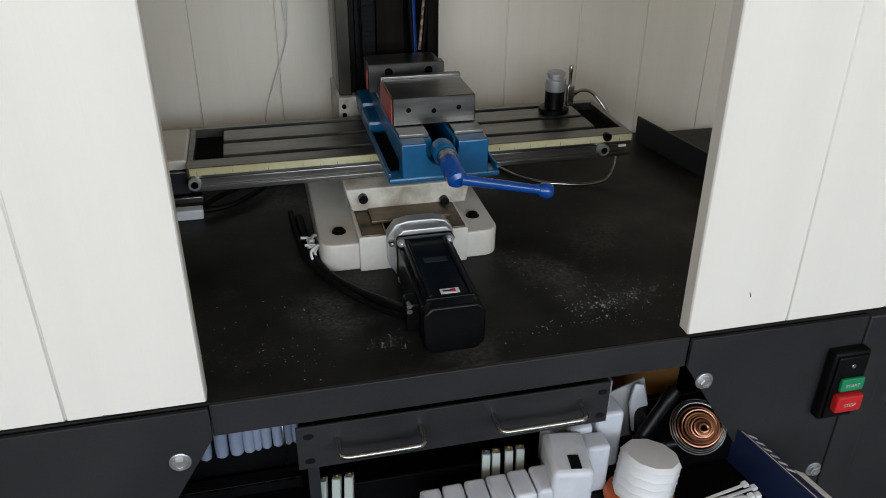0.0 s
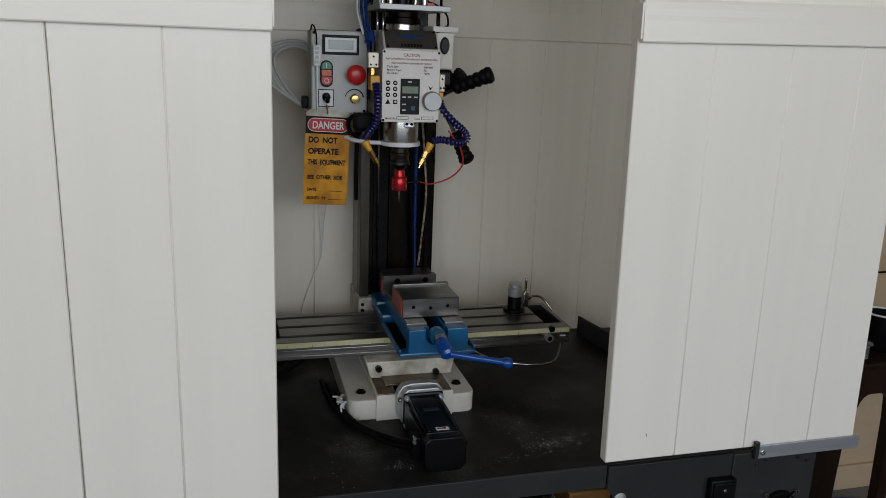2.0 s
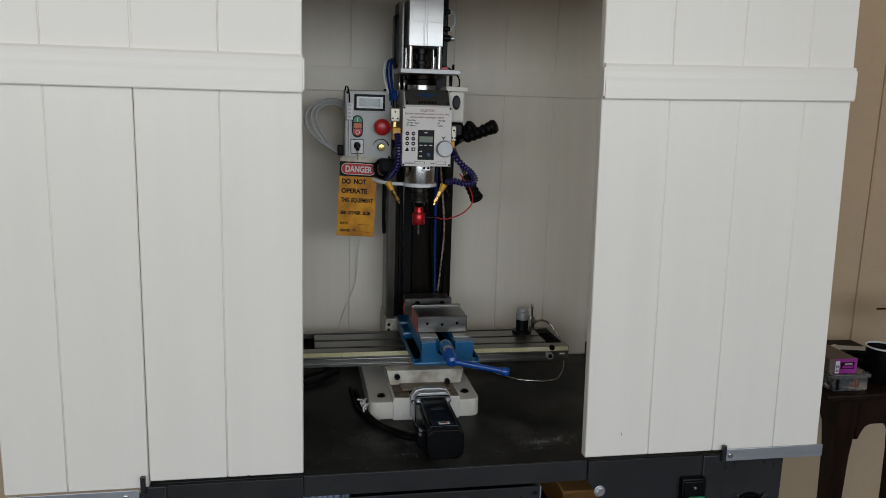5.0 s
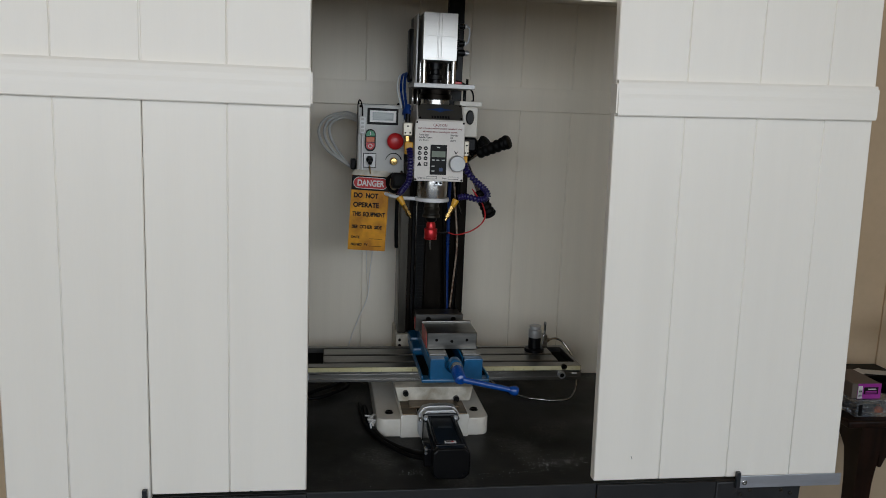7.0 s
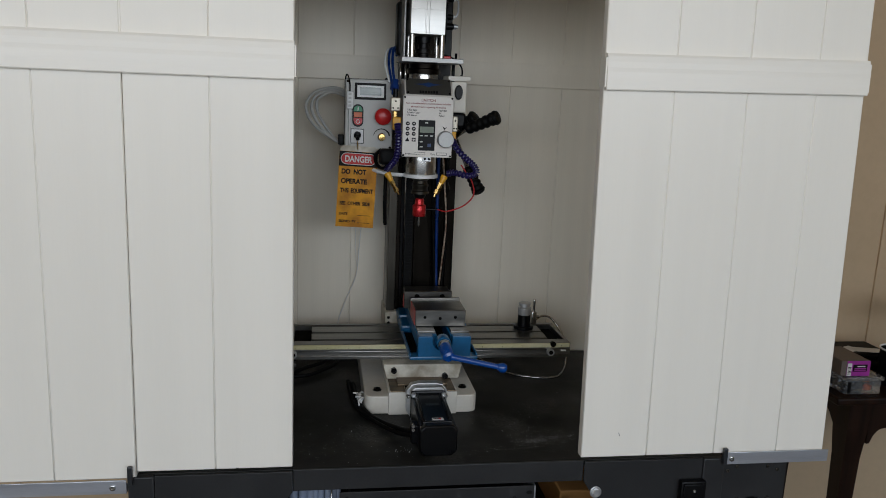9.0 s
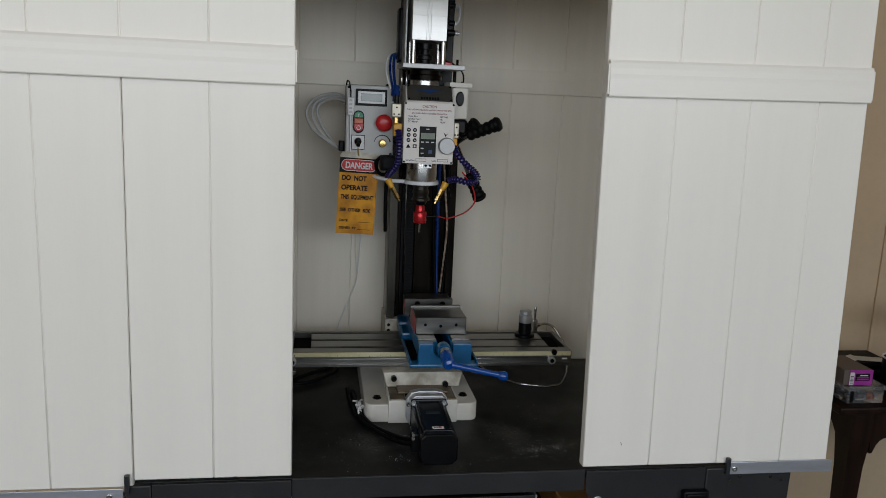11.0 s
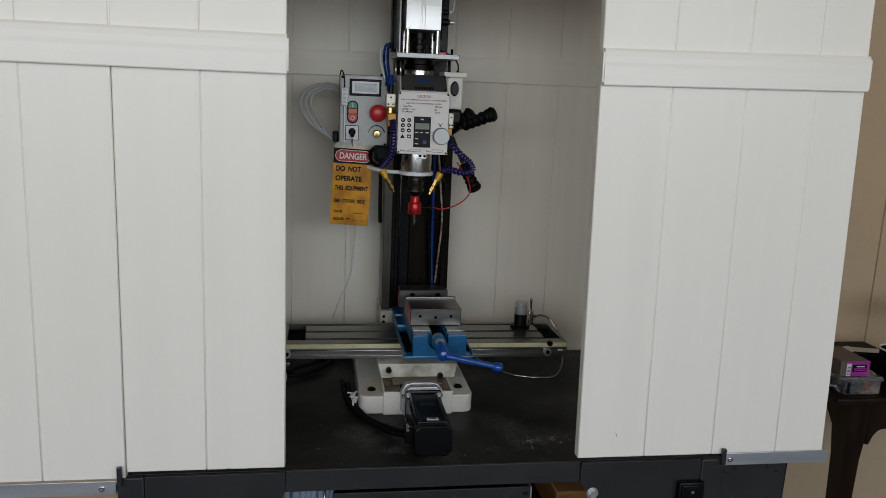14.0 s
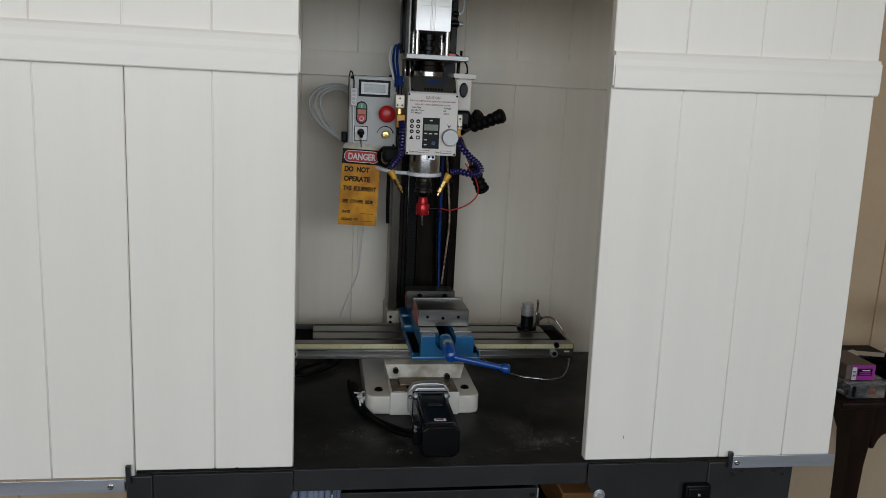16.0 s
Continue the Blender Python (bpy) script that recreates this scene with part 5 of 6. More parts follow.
for x0, x1, z in ((0.006, 0.037, -0.1585), (0.006, 0.037, -0.1770)):
    bm = new_bm()
    prism(bm, [(x0, z), (x1, z), (x1, z + 0.001), (x0, z + 0.001)], tm @ Matrix.Translation((0, 0, 0.0014)), 0.0003)
    part("rule_line", bm, M_PRINT, card)
tubepart("tie", [(0.171, 1.372, 1.462), (0.172, 1.366, 1.452), (0.173, 1.374, 1.444), (0.172, 1.381, 1.452), (0.171, 1.377, 1.463)], 0.0012, M_BRASS, tag, seg=6)

# thin cord on the back wall
for pts, r in (([(0.197, 1.585, 1.23), (0.192, 1.60, 1.16), (0.186, 1.604, 1.08), (0.160, 1.605, 1.01), (0.138, 1.604, 0.945), (0.128, 1.60, 0.87), (0.120, 1.58, 0.853)], 0.0014),
               ([(0.182, 1.60, 1.26), (0.181, 1.605, 1.20), (0.183, 1.606, 1.14), (0.188, 1.606, 1.10)], 0.0008)):
    bm = new_bm()
    tube(bm, pts, r, 6, 6)
    solo("hanging_cord", bm, M_CABLEWHITE, "thin white cord hanging down the back wall", "cord", angle=80)

# angle iron lying on the stand
bm = new_bm()
am = Matrix.Translation((0.866, 1.56, ST + 0.0003)) @ pose(0, 0, 0, 0, 0, 10.0)
box(bm, 0.0, 0.005, -0.46, 0.0, 0.0, 0.050, 0.001, 1, am)
box(bm, 0.0052, 0.045, -0.46, 0.0, 0.0, 0.005, 0.001, 1, am)
solo("angle_iron", bm, M_STAND, "black steel angle iron lying on the stand", "angle iron")

# cables and plug behind the table end
for pts in ([(0.02, 1.385, 0.862), (0.06, 1.40, 0.860), (0.10, 1.43, 0.864), (0.13, 1.48, 0.862), (0.14, 1.57, 0.858)],
            [(0.02, 1.392, 0.868), (0.05, 1.42, 0.872), (0.09, 1.46, 0.87), (0.11, 1.52, 0.864), (0.11, 1.58, 0.858)],
            [(-0.06, 1.47, 0.875), (0.0, 1.48, 0.885), (0.06, 1.49, 0.885), (0.10, 1.52, 0.87), (0.12, 1.58, 0.858)]):
    bm = new_bm()
    tube(bm, pts, 0.0052, 8, 8)
    solo("black_cable", bm, M_RUBBER, "loose black cable lying on the stand", "cable", group="loose cables on the stand", angle=80)
bm = new_bm()
box(bm, -0.040, 0.020, 1.376, 1.396, ST + 0.0003, 0.868, 0.003, 2)
solo("cable_plug", bm, M_WHITE, "white rectangular cable plug lying on the stand", "plug")

# swarf scattered on the stand top
bm = new_bm()
rs = random.Random(7)


def chip(x, y, s):
    a, t = rs.uniform(0, 6.28), rs.uniform(-0.5, 0.5)
    m = Matrix.Translation((x, y, ST + 0.0006 + s * 0.25)) @ pose(0, 0, 0, math.degrees(t), math.degrees(t * 0.7), math.degrees(a))
    w, d = s, s * rs.uniform(0.25, 0.7)
    vs = [bm.verts.new(m @ Vector(p)) for p in ((-w, -d, 0), (0, -d * 0.7, s * 0.35), (w, -d, 0), (w, d, 0), (0, d * 0.8, s * 0.4), (-w, d, 0))]
    bm.faces.new((vs[0], vs[1], vs[4], vs[5]))
    bm.faces.new((vs[1], vs[2], vs[3], vs[4]))


for cx, cy, sx, sy, n, s in ((0.555, 0.998, 0.022, 0.008, 190, 0.0012), (0.600, 1.012, 0.022, 0.009, 140, 0.0010), (0.57, 1.035, 0.06, 0.035, 110, 0.0007), (0.255, 0.972, 0.018, 0.007, 80, 0.0009), (0.28, 0.985, 0.02, 0.01, 40, 0.0007),
                            (0.10, 1.02, 0.06, 0.05, 90, 0.0006), (0.45, 1.0, 0.22, 0.06, 110, 0.00045), (0.62, 1.22, 0.12, 0.10, 45, 0.0006), (0.15, 0.955, 0.03, 0.02, 50, 0.0007), (0.41, 0.955, 0.015, 0.015, 20, 0.0007), (0.06, 0.985, 0.035, 0.012, 60, 0.0008), (0.16, 1.06, 0.04, 0.03, 60, 0.0008), (0.50, 0.965, 0.05, 0.008, 60, 0.0009), (0.60, 1.03, 0.05, 0.05, 120, 0.0008), (0.52, 1.12, 0.10, 0.06, 90, 0.0006)):
    for k in range(n):
        x, y = rs.gauss(cx, sx), rs.gauss(cy, sy)
        if 0.915 < y < 1.55 and -0.2 < x < 0.85 and not (0.285 < x < 0.375 and y > 0.93) and not (0.18 < x < 0.46 and y > 1.15):
            chip(x, y, s * (0.34 + 1.15 * rs.random() ** 3))
sw_ob = solo("metal_swarf", bm, M_CHIP, "bright aluminium chips scattered over the stand top", "swarf", kind="stuff")

# ---------------------------------------------------------------- under the stand
drawer = thing("rack_drawer", (0.328, 1.1, 0.733), "charcoal rack drawer with two steel pull handles", "drawer")
boxpart("face", (0.1275, 0.5285, 0.8995, 0.9035, 0.733, 0.7985), M_STAND, drawer, 0.0012)
boxpart("case", (0.150, 0.508, 0.9037, 1.40, 0.737, 0.795), M_BLACK, drawer)
# flat black discs painted for the dark inside the mounting holes
for x in (0.142, 0.518):
    for z in (0.784, 0.7455):
        bm = new_bm()
        lathe(bm, [(0.0052, 0), (0.0052, 0.0006), (0.0045, 0.0007)], Matrix.Translation((x, 0.8996, z)) @ pose(0, 0, 0, 90, 0, 0) @ Matrix.Diagonal((1.25, 0.85, 1, 1)), 14)
        part("mounting_hole", bm, M_PRINT, drawer)
for x0, x1 in ((0.176, 0.279), (0.372, 0.487)):
    tubepart("handle", [(x0, 0.899, 0.7745), (x0, 0.888, 0.7735), (x0 + 0.0008, 0.876, 0.7725), (x0 + 0.006, 0.8695, 0.772), (x0 + 0.02, 0.868, 0.772), (x1 - 0.02, 0.868, 0.772), (x1 - 0.006, 0.8695, 0.772), (x1 - 0.0008, 0.876, 0.7725), (x1, 0.888, 0.7735), (x1, 0.899, 0.7745)], 0.0036, M_CHROME, drawer, "bright steel pull handle", seg=10, n=6)
boxpart("bracket", (0.138, 0.152, 0.905, 0.93, 0.66, 0.7325), M_LABEL, drawer, 0.001)
boxpart("runner", (0.530, 0.533, 0.905, 1.35, 0.75, 0.795), M_TRACK, drawer)

# hanging tool handles
rs2 = random.Random(3)
for k, (x, w) in enumerate(((0.0165, 0.0075), (0.036, 0.0082), (0.0545, 0.0088), (0.070, 0.0078), (0.0805, 0.0055), (0.0915, 0.0065), (0.1055, 0.0068), (0.1185, 0.0062), (0.1275, 0.0045))):
    zb = 0.722 + 0.0009 * k
    bm = new_bm()
    lathe(bm, [(w * 0.4, 0), (w * 0.9, 0.003), (w, 0.010), (w * 1.05, 0.045), (w * 0.8, 0.085)], Matrix.Translation((x, 0.955, zb)) @ pose(0, 0, 0, -9, 0, 0), 14)
    solo("hand_tool", bm, M_TOOL, "pale blue-grey rounded hand tool hanging in a row", "hand tool", group="row of hanging tool handles")
bm = new_bm()
rod(bm, (0.114, 0.942, 0.705), (0.1125, 0.95, 0.79), 0.0015, seg=8)
solo("steel_rod", bm, M_CHROME, "thin bright steel rod hanging by the tool handles", "rod")
rack = thing("tool_rack", (0.03, 1.0, 0.66), "black tool rack with slotted front under the stand", "tool rack")
boxpart("board", (-0.11, 0.13, 0.975, 1.30, 0.640, 0.655), M_BLACK, rack, 0.001)
boxpart("rear_board", (-0.11, 0.13, 0.985, 0.990, 0.656, 0.80), M_BLACK, rack, 0.001)
boxpart("front_lip", (-0.11, 0.13, 0.955, 0.974, 0.648, 0.670), M_BLACK, rack, 0.001)
for k in range(11):
    boxpart("slot_edge", (-0.09 + 0.02 * k, -0.078 + 0.02 * k, 0.9535, 0.9549, 0.667, 0.669), M_DARKSTEEL, rack)
boxpart("edge_wire", (-0.10, 0.128, 0.952, 0.9535, 0.650, 0.652), M_DARKSTEEL, rack)
bm = new_bm()
lathe(bm, [(0.022, 0), (0.016, 0.03), (0.010, 0.034), (0.010, 0.042), (0.0062, 0.043), (0.0062, 0.048), (0.002, 0.049)], pose(0.025, 0.915, 0.617), 24)
solo("tool_holder", bm, M_BLACK, "black tapered tool holder standing under the stand", "tool holder")

# pull-out tray that carries the clutter
boxpart("pull_out_tray", (-0.118, 0.798, 0.70, 1.30, 0.606, 0.616), M_BLACK, stand, 0.002, "black pull-out tray")
boxpart("tray_runner", (-0.222, -0.119, 0.95, 1.30, 0.60, 0.612), M_BLACK, stand)
boxpart("tray_runner", (0.799, 0.893, 0.95, 1.30, 0.60, 0.612), M_BLACK, stand)
td = thing("tray_insert", (0.29, 1.09, 0.6163), "black divided insert in the pull-out tray", "tray insert")
boxpart("insert_base", (0.14, 0.44, 0.934, 1.24, 0.6163, 0.6183), M_BLACK, td)
for k in range(4):
    boxpart("partition", (0.14, 0.44, 0.935 + 0.1 * k, 0.940 + 0.1 * k, 0.6184, 0.66), M_BLACK, td, 0.001)
for xs in ((0.150, 0.168, 0.184), (0.368, 0.382, 0.400, 0.416)):
    for k, x in enumerate(xs):
        tb = thing("terminal_block", (x, 0.915, 0.6185), "pale green-white terminal block with brass screws", "terminal block", "terminal blocks in the tray")
        m = Matrix.Translation((x, 0.905, 0.6188)) @ pose(0, 0, 0, -18, 0, -14)
        bm = new_bm()
        box(bm, -0.0055, 0.0055, -0.006, 0.010, 0.002, 0.070, 0.001, 1, m)
        part("body", bm, M_TERM, tb)
        bm = new_bm()
        box(bm, -0.0045, 0.0045, 0.0105, 0.018, 0.004, 0.066, 0.001, 1, m)
        part("contact", bm, M_SLOT, tb)
        bm = new_bm()
        lathe(bm, [(0.0035, 0), (0.0035, 0.003), (0.001, 0.0032)], m @ Matrix.Translation((0, 0.004, 0.0702)), 10)
        part("screw", bm, M_BRASS if k else M_CHROME, tb)

for k in range(6):
    x = 0.288 + 0.0292 * k
    sb = thing("small_bottle", (x, 0.872, 0.6163), "small square white plastic bottle in a row", "bottle", "row of small white bottles")
    bm = new_bm()
    box(bm, x - 0.0138, x + 0.0138, 0.845, 0.893, 0.6163, 0.674 + 0.002 * k, 0.005, 3)
    part("body", bm, M_MILKY, sb)
    if k >= 4:
        boxpart("blue_mark", (x - 0.009, x + 0.010, 0.8442, 0.8449, 0.650, 0.662), M_BLUEHOSE, sb)
# long white carton with a dark label
lm = Matrix.Translation((0.470, 0.882, 0.6166)) @ pose(0, 0, 0, 0, 0, -9)
ct = thing("white_jug", (0.47, 0.88, 0.6163), "white plastic jug with a small dark label", "jug")
bm = new_bm()
box(bm, -0.028, 0.026, -0.045, 0.035, 0.0, 0.098, 0.008, 3, lm)
part("body", bm, M_MILKY, ct)
bm = new_bm()
box(bm, -0.004, 0.010, -0.038, -0.014, 0.0982, 0.0990, 0.0, 1, lm)
part("label", bm, M_PRINT, ct, "small black label")
for x, y, w, h in ((0.505, 0.940, 0.019, 0.090), (0.520, 0.905, 0.017, 0.082), (0.552, 0.948, 0.020, 0.100), (0.482, 0.955, 0.017, 0.086)):
    bm = new_bm()
    box(bm, x - w, x + w, y - w, y + w, 0.6163, 0.6163 + h, 0.006, 3)
    solo("small_bottle", bm, M_MILKY, "small square white plastic bottle in the tray", "bottle", group="loose white bottles")
# spool of white line with orange core
sp = thing("thread_spool", (0.575, 0.862, 0.6163), "white wound spool with an orange flange", "spool")
sm = Matrix.Translation((0.572, 0.858, 0.6175)) @ pose(0, 0, 0, -8, 10, 0)
bm = new_bm()
lathe(bm, [(0.034, 0.014)] + [p for k in range(9) for p in ((0.0405 + 0.0006 * (k % 2), 0.016 + 0.006 * k), (0.0400, 0.0185 + 0.006 * k))] + [(0.041, 0.071), (0.036, 0.077), (0.010, 0.078)], sm, 10)
part("winding", bm, M_WHITE, sp)
bm = new_bm()
lathe(bm, [(0.048, 0), (0.050, 0.004), (0.047, 0.013), (0.036, 0.0135)], sm, 28)
part("flange", bm, M_ORANGE, sp, "orange plastic flange")
# copper coil
bm = new_bm()
cm = toward((0.676, 0.908, 0.688), (0.42, 0.25, 1.45))
tube(bm, [cm @ Vector((r * math.cos(a) + 0.006 * (1 - r / 0.03), r * math.sin(a) * (0.95 + 0.04 * math.sin(0.7 * a)) - 0.004 * (1 - r / 0.03), 0.016 - 0.42 * r + 0.0016 * math.sin(1.3 * a))) for a, r in ((2 * math.pi * i / 16, 0.0045 + 0.0255 * (i / 128) ** 1.15) for i in range(129))], 0.0017, 6, 2)
solo("copper_coil", bm, M_COPPER, "flat coil of copper strip in the blue carton", "copper coil")
bm = new_bm()
for r, h in ((0.0325, 0.002), (0.0350, -0.001), (0.0378, -0.004)):
    tube(bm, [cm @ Vector((r * math.cos(2 * math.pi * i / 24), r * math.sin(2 * math.pi * i / 24), h + 0.002 * math.sin(4 * math.pi * i / 24 + 40 * r))) for i in range(25)], 0.0013, 6, 2)
solo("wire_ring", bm, M_STEEL, "loose rings of steel wire round the copper coil", "wire")
bm = new_bm()
lathe(bm, [(0.007, 0), (0.009, 0.004), (0.009, 0.070), (0.0105, 0.072), (0.0105, 0.094), (0.0095, 0.095), (0.0085, 0.089)], toward((0.588, 0.915, 0.668), (0.656, 0.950, 0.722)), 16)
solo("black_torch", bm, M_BLACK, "black plastic torch lying across the clutter", "torch")
bm = new_bm()
box(bm, 0.615, 0.75, 0.90, 1.00, 0.6165, 0.672, 0.010, 3)
solo("parts_bag", bm, M_BLACK, "dark folded parts bag under the copper coil", "bag")
bm = new_bm()
prism(bm, [(0.0, 0.0), (0.024, 0.004), (0.027, 0.040), (0.020, 0.072), (0.006, 0.076), (-0.004, 0.045)], Matrix.Translation((0.612, 0.975, 0.635)) @ pose(0, 0, 0, 78, 0, 8), 0.005, 0.0015)
solo("clear_bag", bm, M_MILKY, "milky plastic bag of bolts", "bag")
rs3 = random.Random(11)
for k in range(9):
    a = Vector((0.598 + rs3.uniform(0, 0.03), 0.785 + rs3.uniform(-0.012, 0.012), 0.652 + 0.003 * k))
    bm = new_bm()
    m = Matrix.Translation(a) @ pose(0, 0, 0, 0, rs3.uniform(-6, 6), rs3.uniform(-14, 24))
    box(bm, 0, 0.075, -0.0022, 0.0022, 0, 0.0014, 0.0004, 1, m)
    box(bm, 0.075, 0.083, -0.0042, 0.0042, -0.001, 0.004, 0.0008, 1, m)
    solo("cable_tie", bm, M_WHITE, "white nylon cable tie in the carton", "cable tie", group="bundle of cable ties")
bm = new_bm()
box(bm, 0.600, 0.70, 0.765, 0.82, 0.6165, 0.650, 0.008, 2)
solo("parts_pouch", bm, M_CARDGREY, "grey pouch of small parts in the carton", "pouch")
# navy carton
carton = thing("navy_carton", (0.735, 0.85, 0.6163), "navy printed carton with a torn white flap", "carton")
bm = new_bm()
cmx = Matrix.Translation((0.727, 0.925, 0.6166)) @ pose(0, 0, 0, 0, 0, 10.8)
box(bm, 0.0, 0.0025, -0.185, 0.0, 0.0, 0.060, 0.0004, 1, cmx)
part("side_wall", bm, M_CARD_BLUE, carton)
bm = new_bm()
box(bm, -0.0012, -0.0002, -0.183, -0.002, 0.002, 0.065, 0.0, 1, cmx)
part("lining", bm, M_CARD_BLUE, carton)
bm = new_bm()
flap = cmx @ Matrix.Translation((0.003, 0, 0.0605)) @ pose(0, 0, 0, 0, 34, 0)
box(bm, 0.0, 0.046, -0.185, -0.006, -0.0012, 0.0012, 0.0003, 1, flap)
part("flap", bm, M_CARD_BLUE, carton)
for k in range(6):
    bm = new_bm()
    box(bm, 0.014, 0.034, -0.040 - 0.014 * k, -0.035 - 0.014 * k, 0.0013, 0.0018, 0, 1, flap)
    part("print_bar", bm, M_PAPER, carton)
bm = new_bm()
box(bm, 0.002, 0.005, -0.184, -0.008, 0.0013, 0.0019, 0, 1, flap)
part("torn_edge", bm, M_PAPER, carton, "torn white edge")
bm = new_bm()
box(bm, 0.036, 0.062, -0.180, -0.105, 0.0016, 0.003, 0.0004, 1, flap)
part("paper_corner", bm, M_PAPER, carton, "white paper corner")
bm = new_bm()
prism(bm, [(-0.040, 0.0), (0.006, 0.0), (0.004, 0.082), (-0.010, 0.082)], cmx @ Matrix.Translation((0, 0.002, 0)) @ pose(0, 0, 0, 90, 0, 0), 0.002)
part("end_flap", bm, M_PAPER, carton, "white inner end flap")
# brown box behind
bm = new_bm()
box(bm, 0.640, 0.735, 1.06, 1.24, 0.6163, 0.694, 0.003, 1)
solo("cardboard_box", bm, M_CARD, "brown cardboard box stored under the stand", "cardboard box")
bm = new_bm()
prism(bm, [(0.0, 0.0), (0.10, 0.0), (0.085, 0.09), (0.01, 0.075)], Matrix.Translation((0.556, 0.98, 0.6165)) @ pose(0, 0, 0, 78, 0, 6), 0.003)
solo("card_sheet", bm, M_CARDGREY, "loose grey card sheet leaning on the box", "card")

# ---------------------------------------------------------------- side table by the wall
tbl = thing("side_table", (2.0, 1.68, 0), "dark mahogany side table with tapered legs and arched apron", "side table")
bm = new_bm()
box(bm, 1.625, 2.55, 1.465, 1.90, 0.712, 0.735, 0.006, 3)
part("tabletop", bm, M_WOOD, tbl)


def arch(x0, x1, top, low, high, n=12):
    pts = [(x0, top), (x0, low)]
    for i in range(n + 1):
        u = i / n
        pts.append((x0 + 0.01 + (x1 - x0 - 0.02) * u, low + (high - low) * (1 - abs(2 * u - 1) ** 4)))
    return pts + [(x1, low), (x1, top)]


for x0, x1 in ((1.760, 1.905), (1.955, 2.44)):
    bm = new_bm()
    prism(bm, arch(x0, x1, 0.711, 0.575, 0.625), front(0, 1.512, 0), 0.022)
    part("apron", bm, M_WOOD, tbl)
bm = new_bm()
prism(bm, arch(1.56, 1.825, 0.711, 0.615, 0.665), Matrix(((0, 0, 1, 1.695), (1, 0, 0, 0), (0, 1, 0, 0), (0, 0, 0, 1))), 0.022)
part("apron", bm, M_WOOD, tbl)
for x, y in ((1.724, 1.525), (1.930, 1.510), (2.47, 1.525), (1.724, 1.86), (2.47, 1.86)):
    w = 0.035 if x != 1.930 else 0.025
    bm = new_bm()
    lathe(bm, [(w * 0.80, 0), (w * 0.9, 0.03), (w * 0.98, 0.30), (w * 1.15, 0.52), (w * 1.42, 0.62), (w * 1.42, 0.711)], pose(x, y, 0, 0, 0, 45), 4)
    part("leg", bm, M_WOOD, tbl)

pb = thing("clear_box", (1.72, 1.53, 0.735), "clear plastic organiser box with orange parts inside", "storage box")
bm = new_bm()
box(bm, 1.665, 1.785, 1.495, 1.600, 0.7353, 0.778, 0.004, 2)
part("tub", bm, M_CLEAR, pb)
bm = new_bm()
box(bm, 1.660, 1.790, 1.490, 1.605, 0.7785, 0.792, 0.003, 2)
part("lid", bm, M_CLEAR, pb)
bm = new_bm()
lathe(bm, [(0.006, 0), (0.013, 0.003), (0.014, 0.014), (0.007, 0.022)], pose(1.757, 1.53, 0.7395), 14)
part("orange_part", bm, M_ORANGE, pb)
for k, (x, y, w) in enumerate(((1.690, 1.52, 0.012), (1.710, 1.545, 0.014), (1.735, 1.55, 0.012), (1.700, 1.575, 0.015))):
    bm = new_bm()
    box(bm, x - w, x + w, y - w * 0.7, y + w * 0.7, 0.7388, 0.752 + 0.003 * k, 0.003, 2)
    part("loose_part", bm, M_LABEL, pb)
bm = new_bm()
box(bm, 1.672, 1.683, 1.4935, 1.4948, 0.740, 0.776)
part("latch", bm, M_BLACK, pb)
pk = thing("magenta_carton", (1.69, 1.55, 0.7925), "small brown carton with a magenta printed end", "carton")
bm = new_bm()
box(bm, 1.648, 1.742, 1.5025, 1.64, 0.7928, 0.8410, 0.002, 1)
part("body", bm, M_BROWNBOX, pk)
bm = new_bm()
box(bm, 1.6655, 1.7425, 1.5003, 1.5022, 0.7933, 0.8405)
end = part("end_panel", bm, M_PINK, pk, "magenta printed end")
boxpart("black_field", (1.685, 1.732, 1.4990, 1.5001, 0.8075, 0.8295), M_PRINT, end)
for k, (x0, x1, z) in enumerate(((1.698, 1.724, 0.8225), (1.690, 1.728, 0.8155), (1.690, 1.728, 0.8105))):
    boxpart("print_bar", (x0, x1, 1.4982, 1.4988, z, z + 0.003), M_PINK if k else M_PAPER, end)
boxpart("white_field", (1.666, 1.680, 1.4990, 1.5001, 0.7945, 0.8335), M_PAPER, end)
for k in range(6):
    boxpart("code_bar", (1.668, 1.678, 1.4982, 1.4988, 0.7995 + 0.0042 * k, 0.8013 + 0.0042 * k), M_PRINT, end)
# black pot with white rim
cupx, cupy = 1.890, 1.575
pot = thing("black_pot", (cupx, cupy, 0.735), "black plastic pot with a white rim and paper label", "pot")
bm = new_bm()
lathe(bm, [(0.043, 0), (0.045, 0.003), (0.050, 0.116), (0.048, 0.116), (0.044, 0.010)], pose(cupx, cupy, 0.7353), 32)
part("body", bm, M_BLACK, pot)
bm = new_bm()
tube(bm, [(cupx + 0.050 * math.cos(a), cupy + 0.050 * math.sin(a), 0.851) for a in (2 * math.pi * i / 24 for i in range(25))], 0.003, 6, 2)
part("rim", bm, M_WHITE, pot)
bm = new_bm()
for i in range(6):
    a0, a1 = radians(-62 + 8 * i), radians(-62 + 8 * (i + 1))
    r = 0.0495
    vs = [bm.verts.new((cupx + r * math.cos(a), cupy + r * math.sin(a), z)) for a, z in ((a0, 0.765), (a1, 0.765), (a1, 0.805), (a0, 0.805))]
    bm.faces.new(vs)
part("label", bm, M_PAPER, pot, "torn paper label")
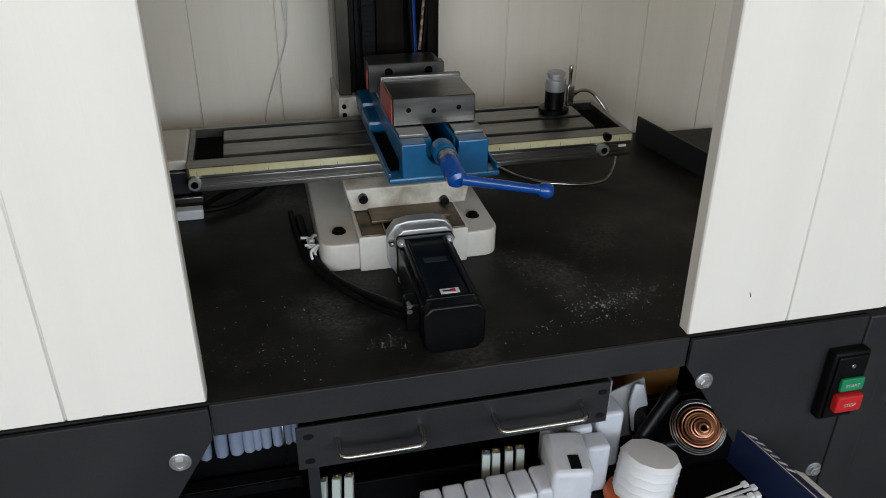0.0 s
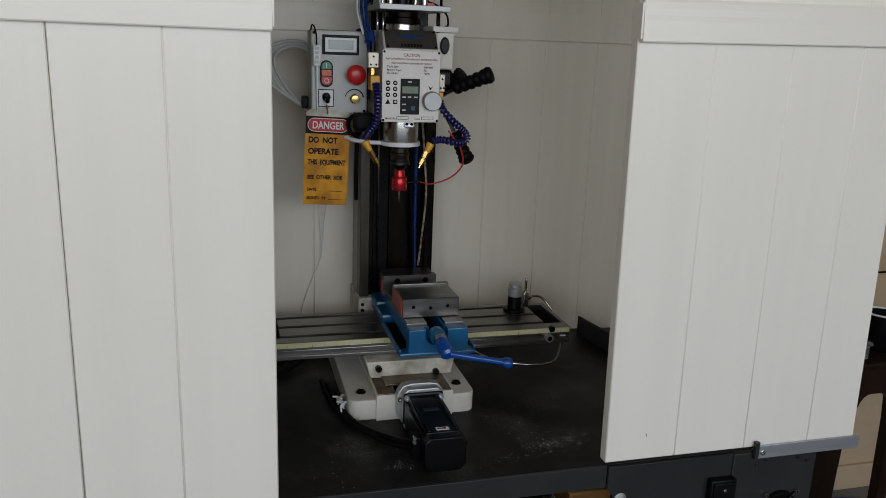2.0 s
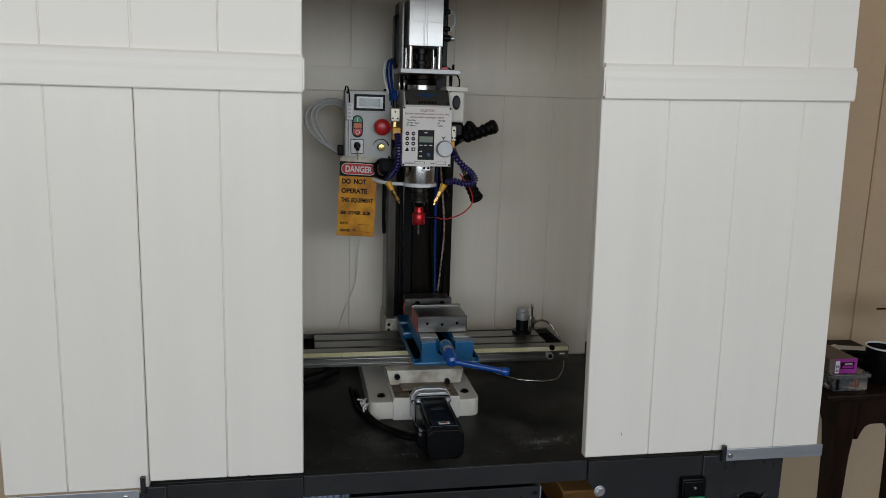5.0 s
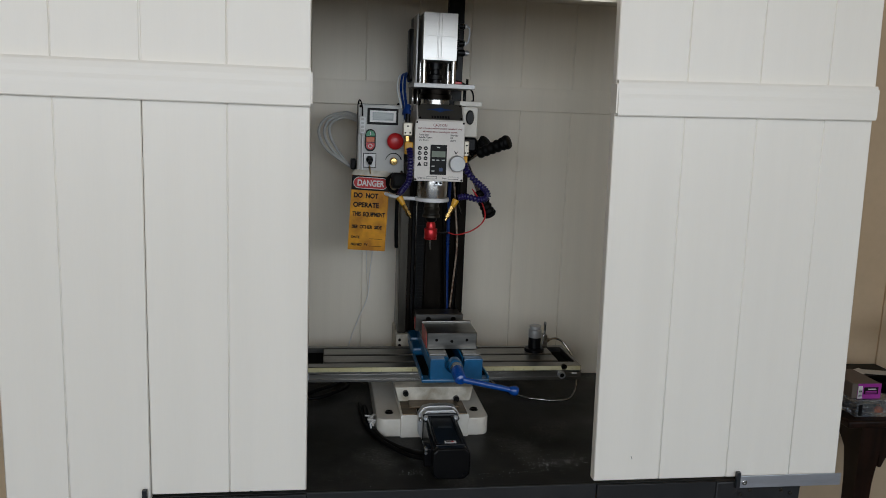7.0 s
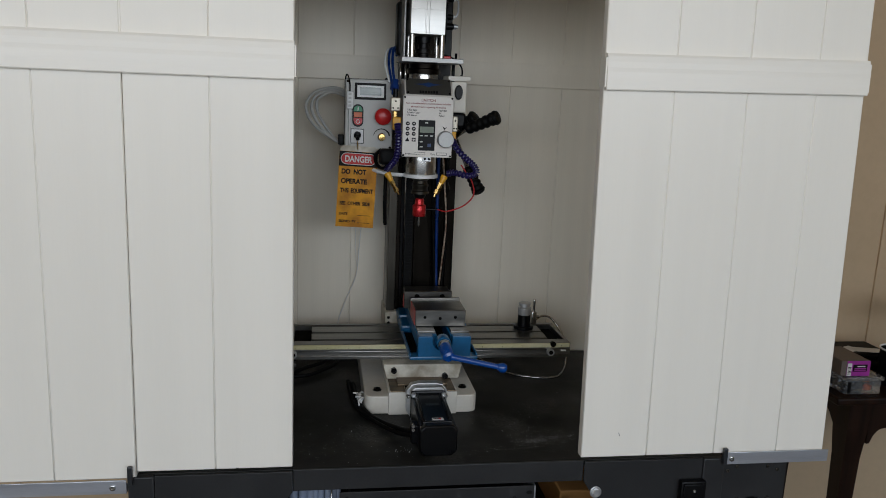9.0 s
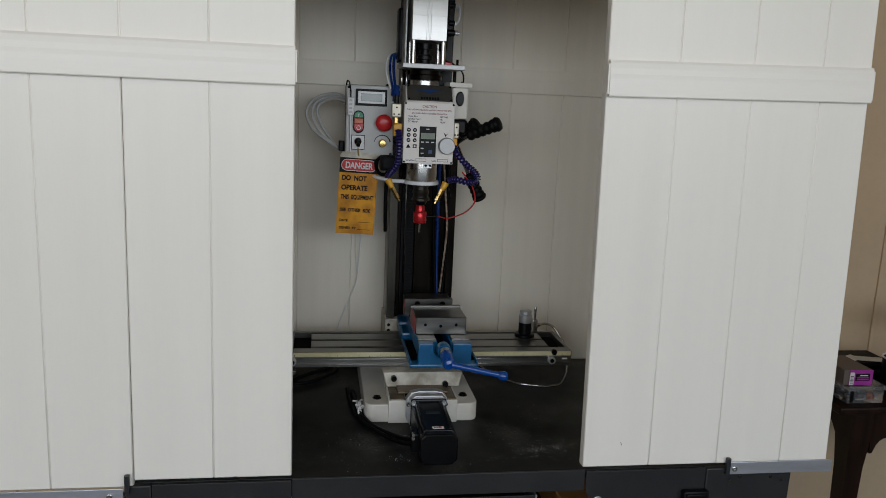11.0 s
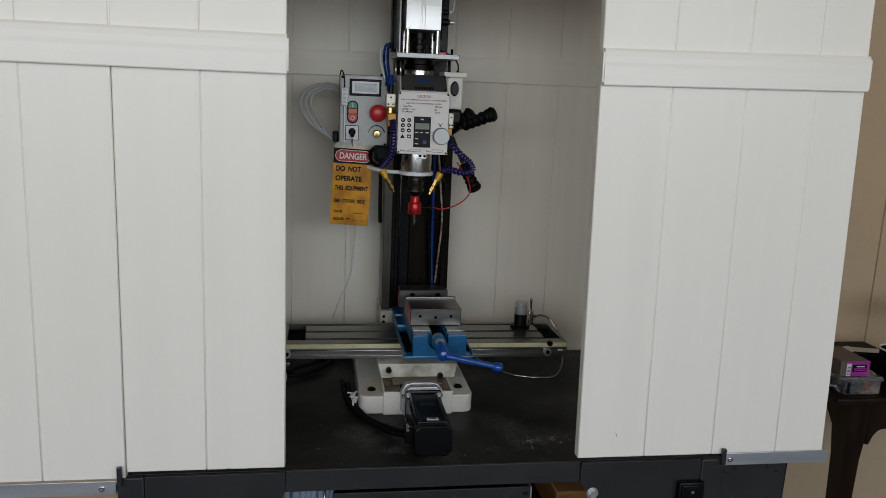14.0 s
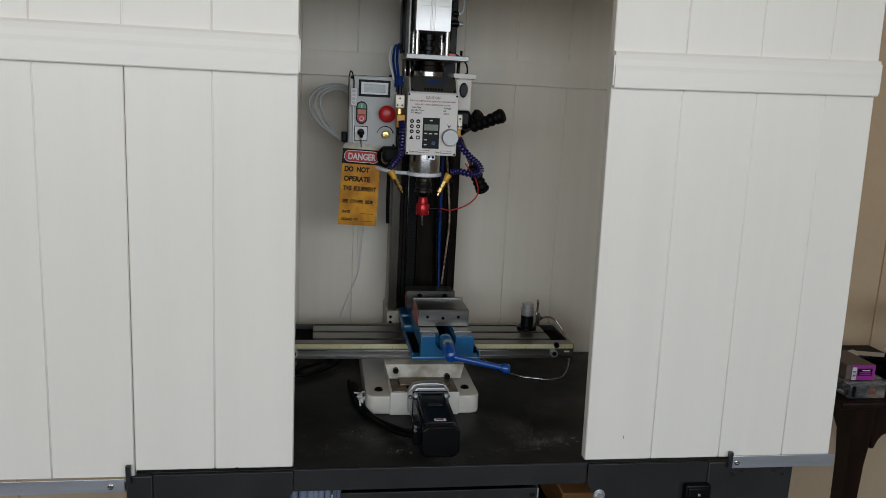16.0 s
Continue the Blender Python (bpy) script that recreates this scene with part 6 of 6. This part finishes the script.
# black bag and papers behind
bm = new_bm()
box(bm, 1.74, 2.02, 1.68, 1.86, 0.7353, 0.772, 0.014, 3)
box(bm, 1.77, 1.98, 1.70, 1.84, 0.7715, 0.792, 0.009, 3)
solo("black_bag", bm, M_RUBBER, "crumpled black tool bag on the side table", "bag")
for k, (x, y, a) in enumerate(((1.80, 1.70, 24), (1.86, 1.72, -15))):
    bm = new_bm()
    box(bm, 0.0, 0.10, 0.0, 0.045, 0.0, 0.0016, 0.0, 1, Matrix.Translation((x, y, 0.7925 + 0.002 * k)) @ pose(0, 0, 0, 0, 0, a))
    solo("paper_sheet", bm, M_PAPER, "loose white paper lying on the black bag", "paper", group="papers on the bag")
# cordless driver
dr = thing("cordless_driver", (2.06, 1.62, 0.735), "lime and black cordless driver standing on its battery", "cordless driver")
bm = new_bm()
lathe(bm, [(0.018, 0), (0.028, 0.006), (0.031, 0.03), (0.031, 0.10), (0.026, 0.125), (0.012, 0.13)], toward((1.985, 1.62, 0.965), (2.2, 1.62, 0.965)), 20)
part("motor_housing", bm, M_LIME, dr)
bm = new_bm()
lathe(bm, [(0.008, 0), (0.014, 0.004), (0.022, 0.022), (0.025, 0.032), (0.024, 0.036)], toward((1.948, 1.62, 0.965), (2.2, 1.62, 0.965)), 20)
part("nose", bm, M_BLACK, dr)
bm = new_bm()
lathe(bm, [(0.0015, 0), (0.003, 0.006), (0.003, 0.050), (0.007, 0.052), (0.007, 0.066)], toward((1.884, 1.62, 0.965), (2.2, 1.62, 0.965)), 10)
part("bit", bm, M_DARKSTEEL, dr)
bm = new_bm()
box(bm, 2.045, 2.085, 1.603, 1.637, 0.79, 0.955, 0.012, 3)
part("grip", bm, M_BLACK, dr)
bm = new_bm()
box(bm, 2.02, 2.11, 1.585, 1.655, 0.7353, 0.792, 0.008, 2)
part("battery", bm, M_BLACK, dr)
bm = new_bm()
box(bm, 1.935, 2.005, 1.575, 1.64, 0.7353, 0.778, 0.006, 2)
lb = solo("spare_battery", bm, M_BOX, "grey spare tool battery with lime top", "battery")
bm = new_bm()
box(bm, 1.938, 2.002, 1.578, 1.637, 0.7782, 0.798, 0.006, 2)
part("cap", bm, M_LIME, lb, "lime green top")
bm = new_bm()
lathe(bm, [(0.018, 0), (0.020, 0.004), (0.020, 0.028), (0.015, 0.034)], pose(1.965, 1.53, 0.7353), 20)
solo("red_cap", bm, M_RED, "small red plastic cap on the side table", "cap")
# blue cable on the floor by the wall
bm = new_bm()
tube(bm, [(1.6, 1.84, 0.006), (1.9, 1.80, 0.006), (2.1, 1.86, 0.006), (2.3, 1.82, 0.006), (2.6, 1.86, 0.006), (3.0, 1.80, 0.006)], 0.006, 8, 8)
solo("blue_cable", bm, M_BLUEHOSE, "blue extension cable lying along the garage wall", "cable", angle=80)
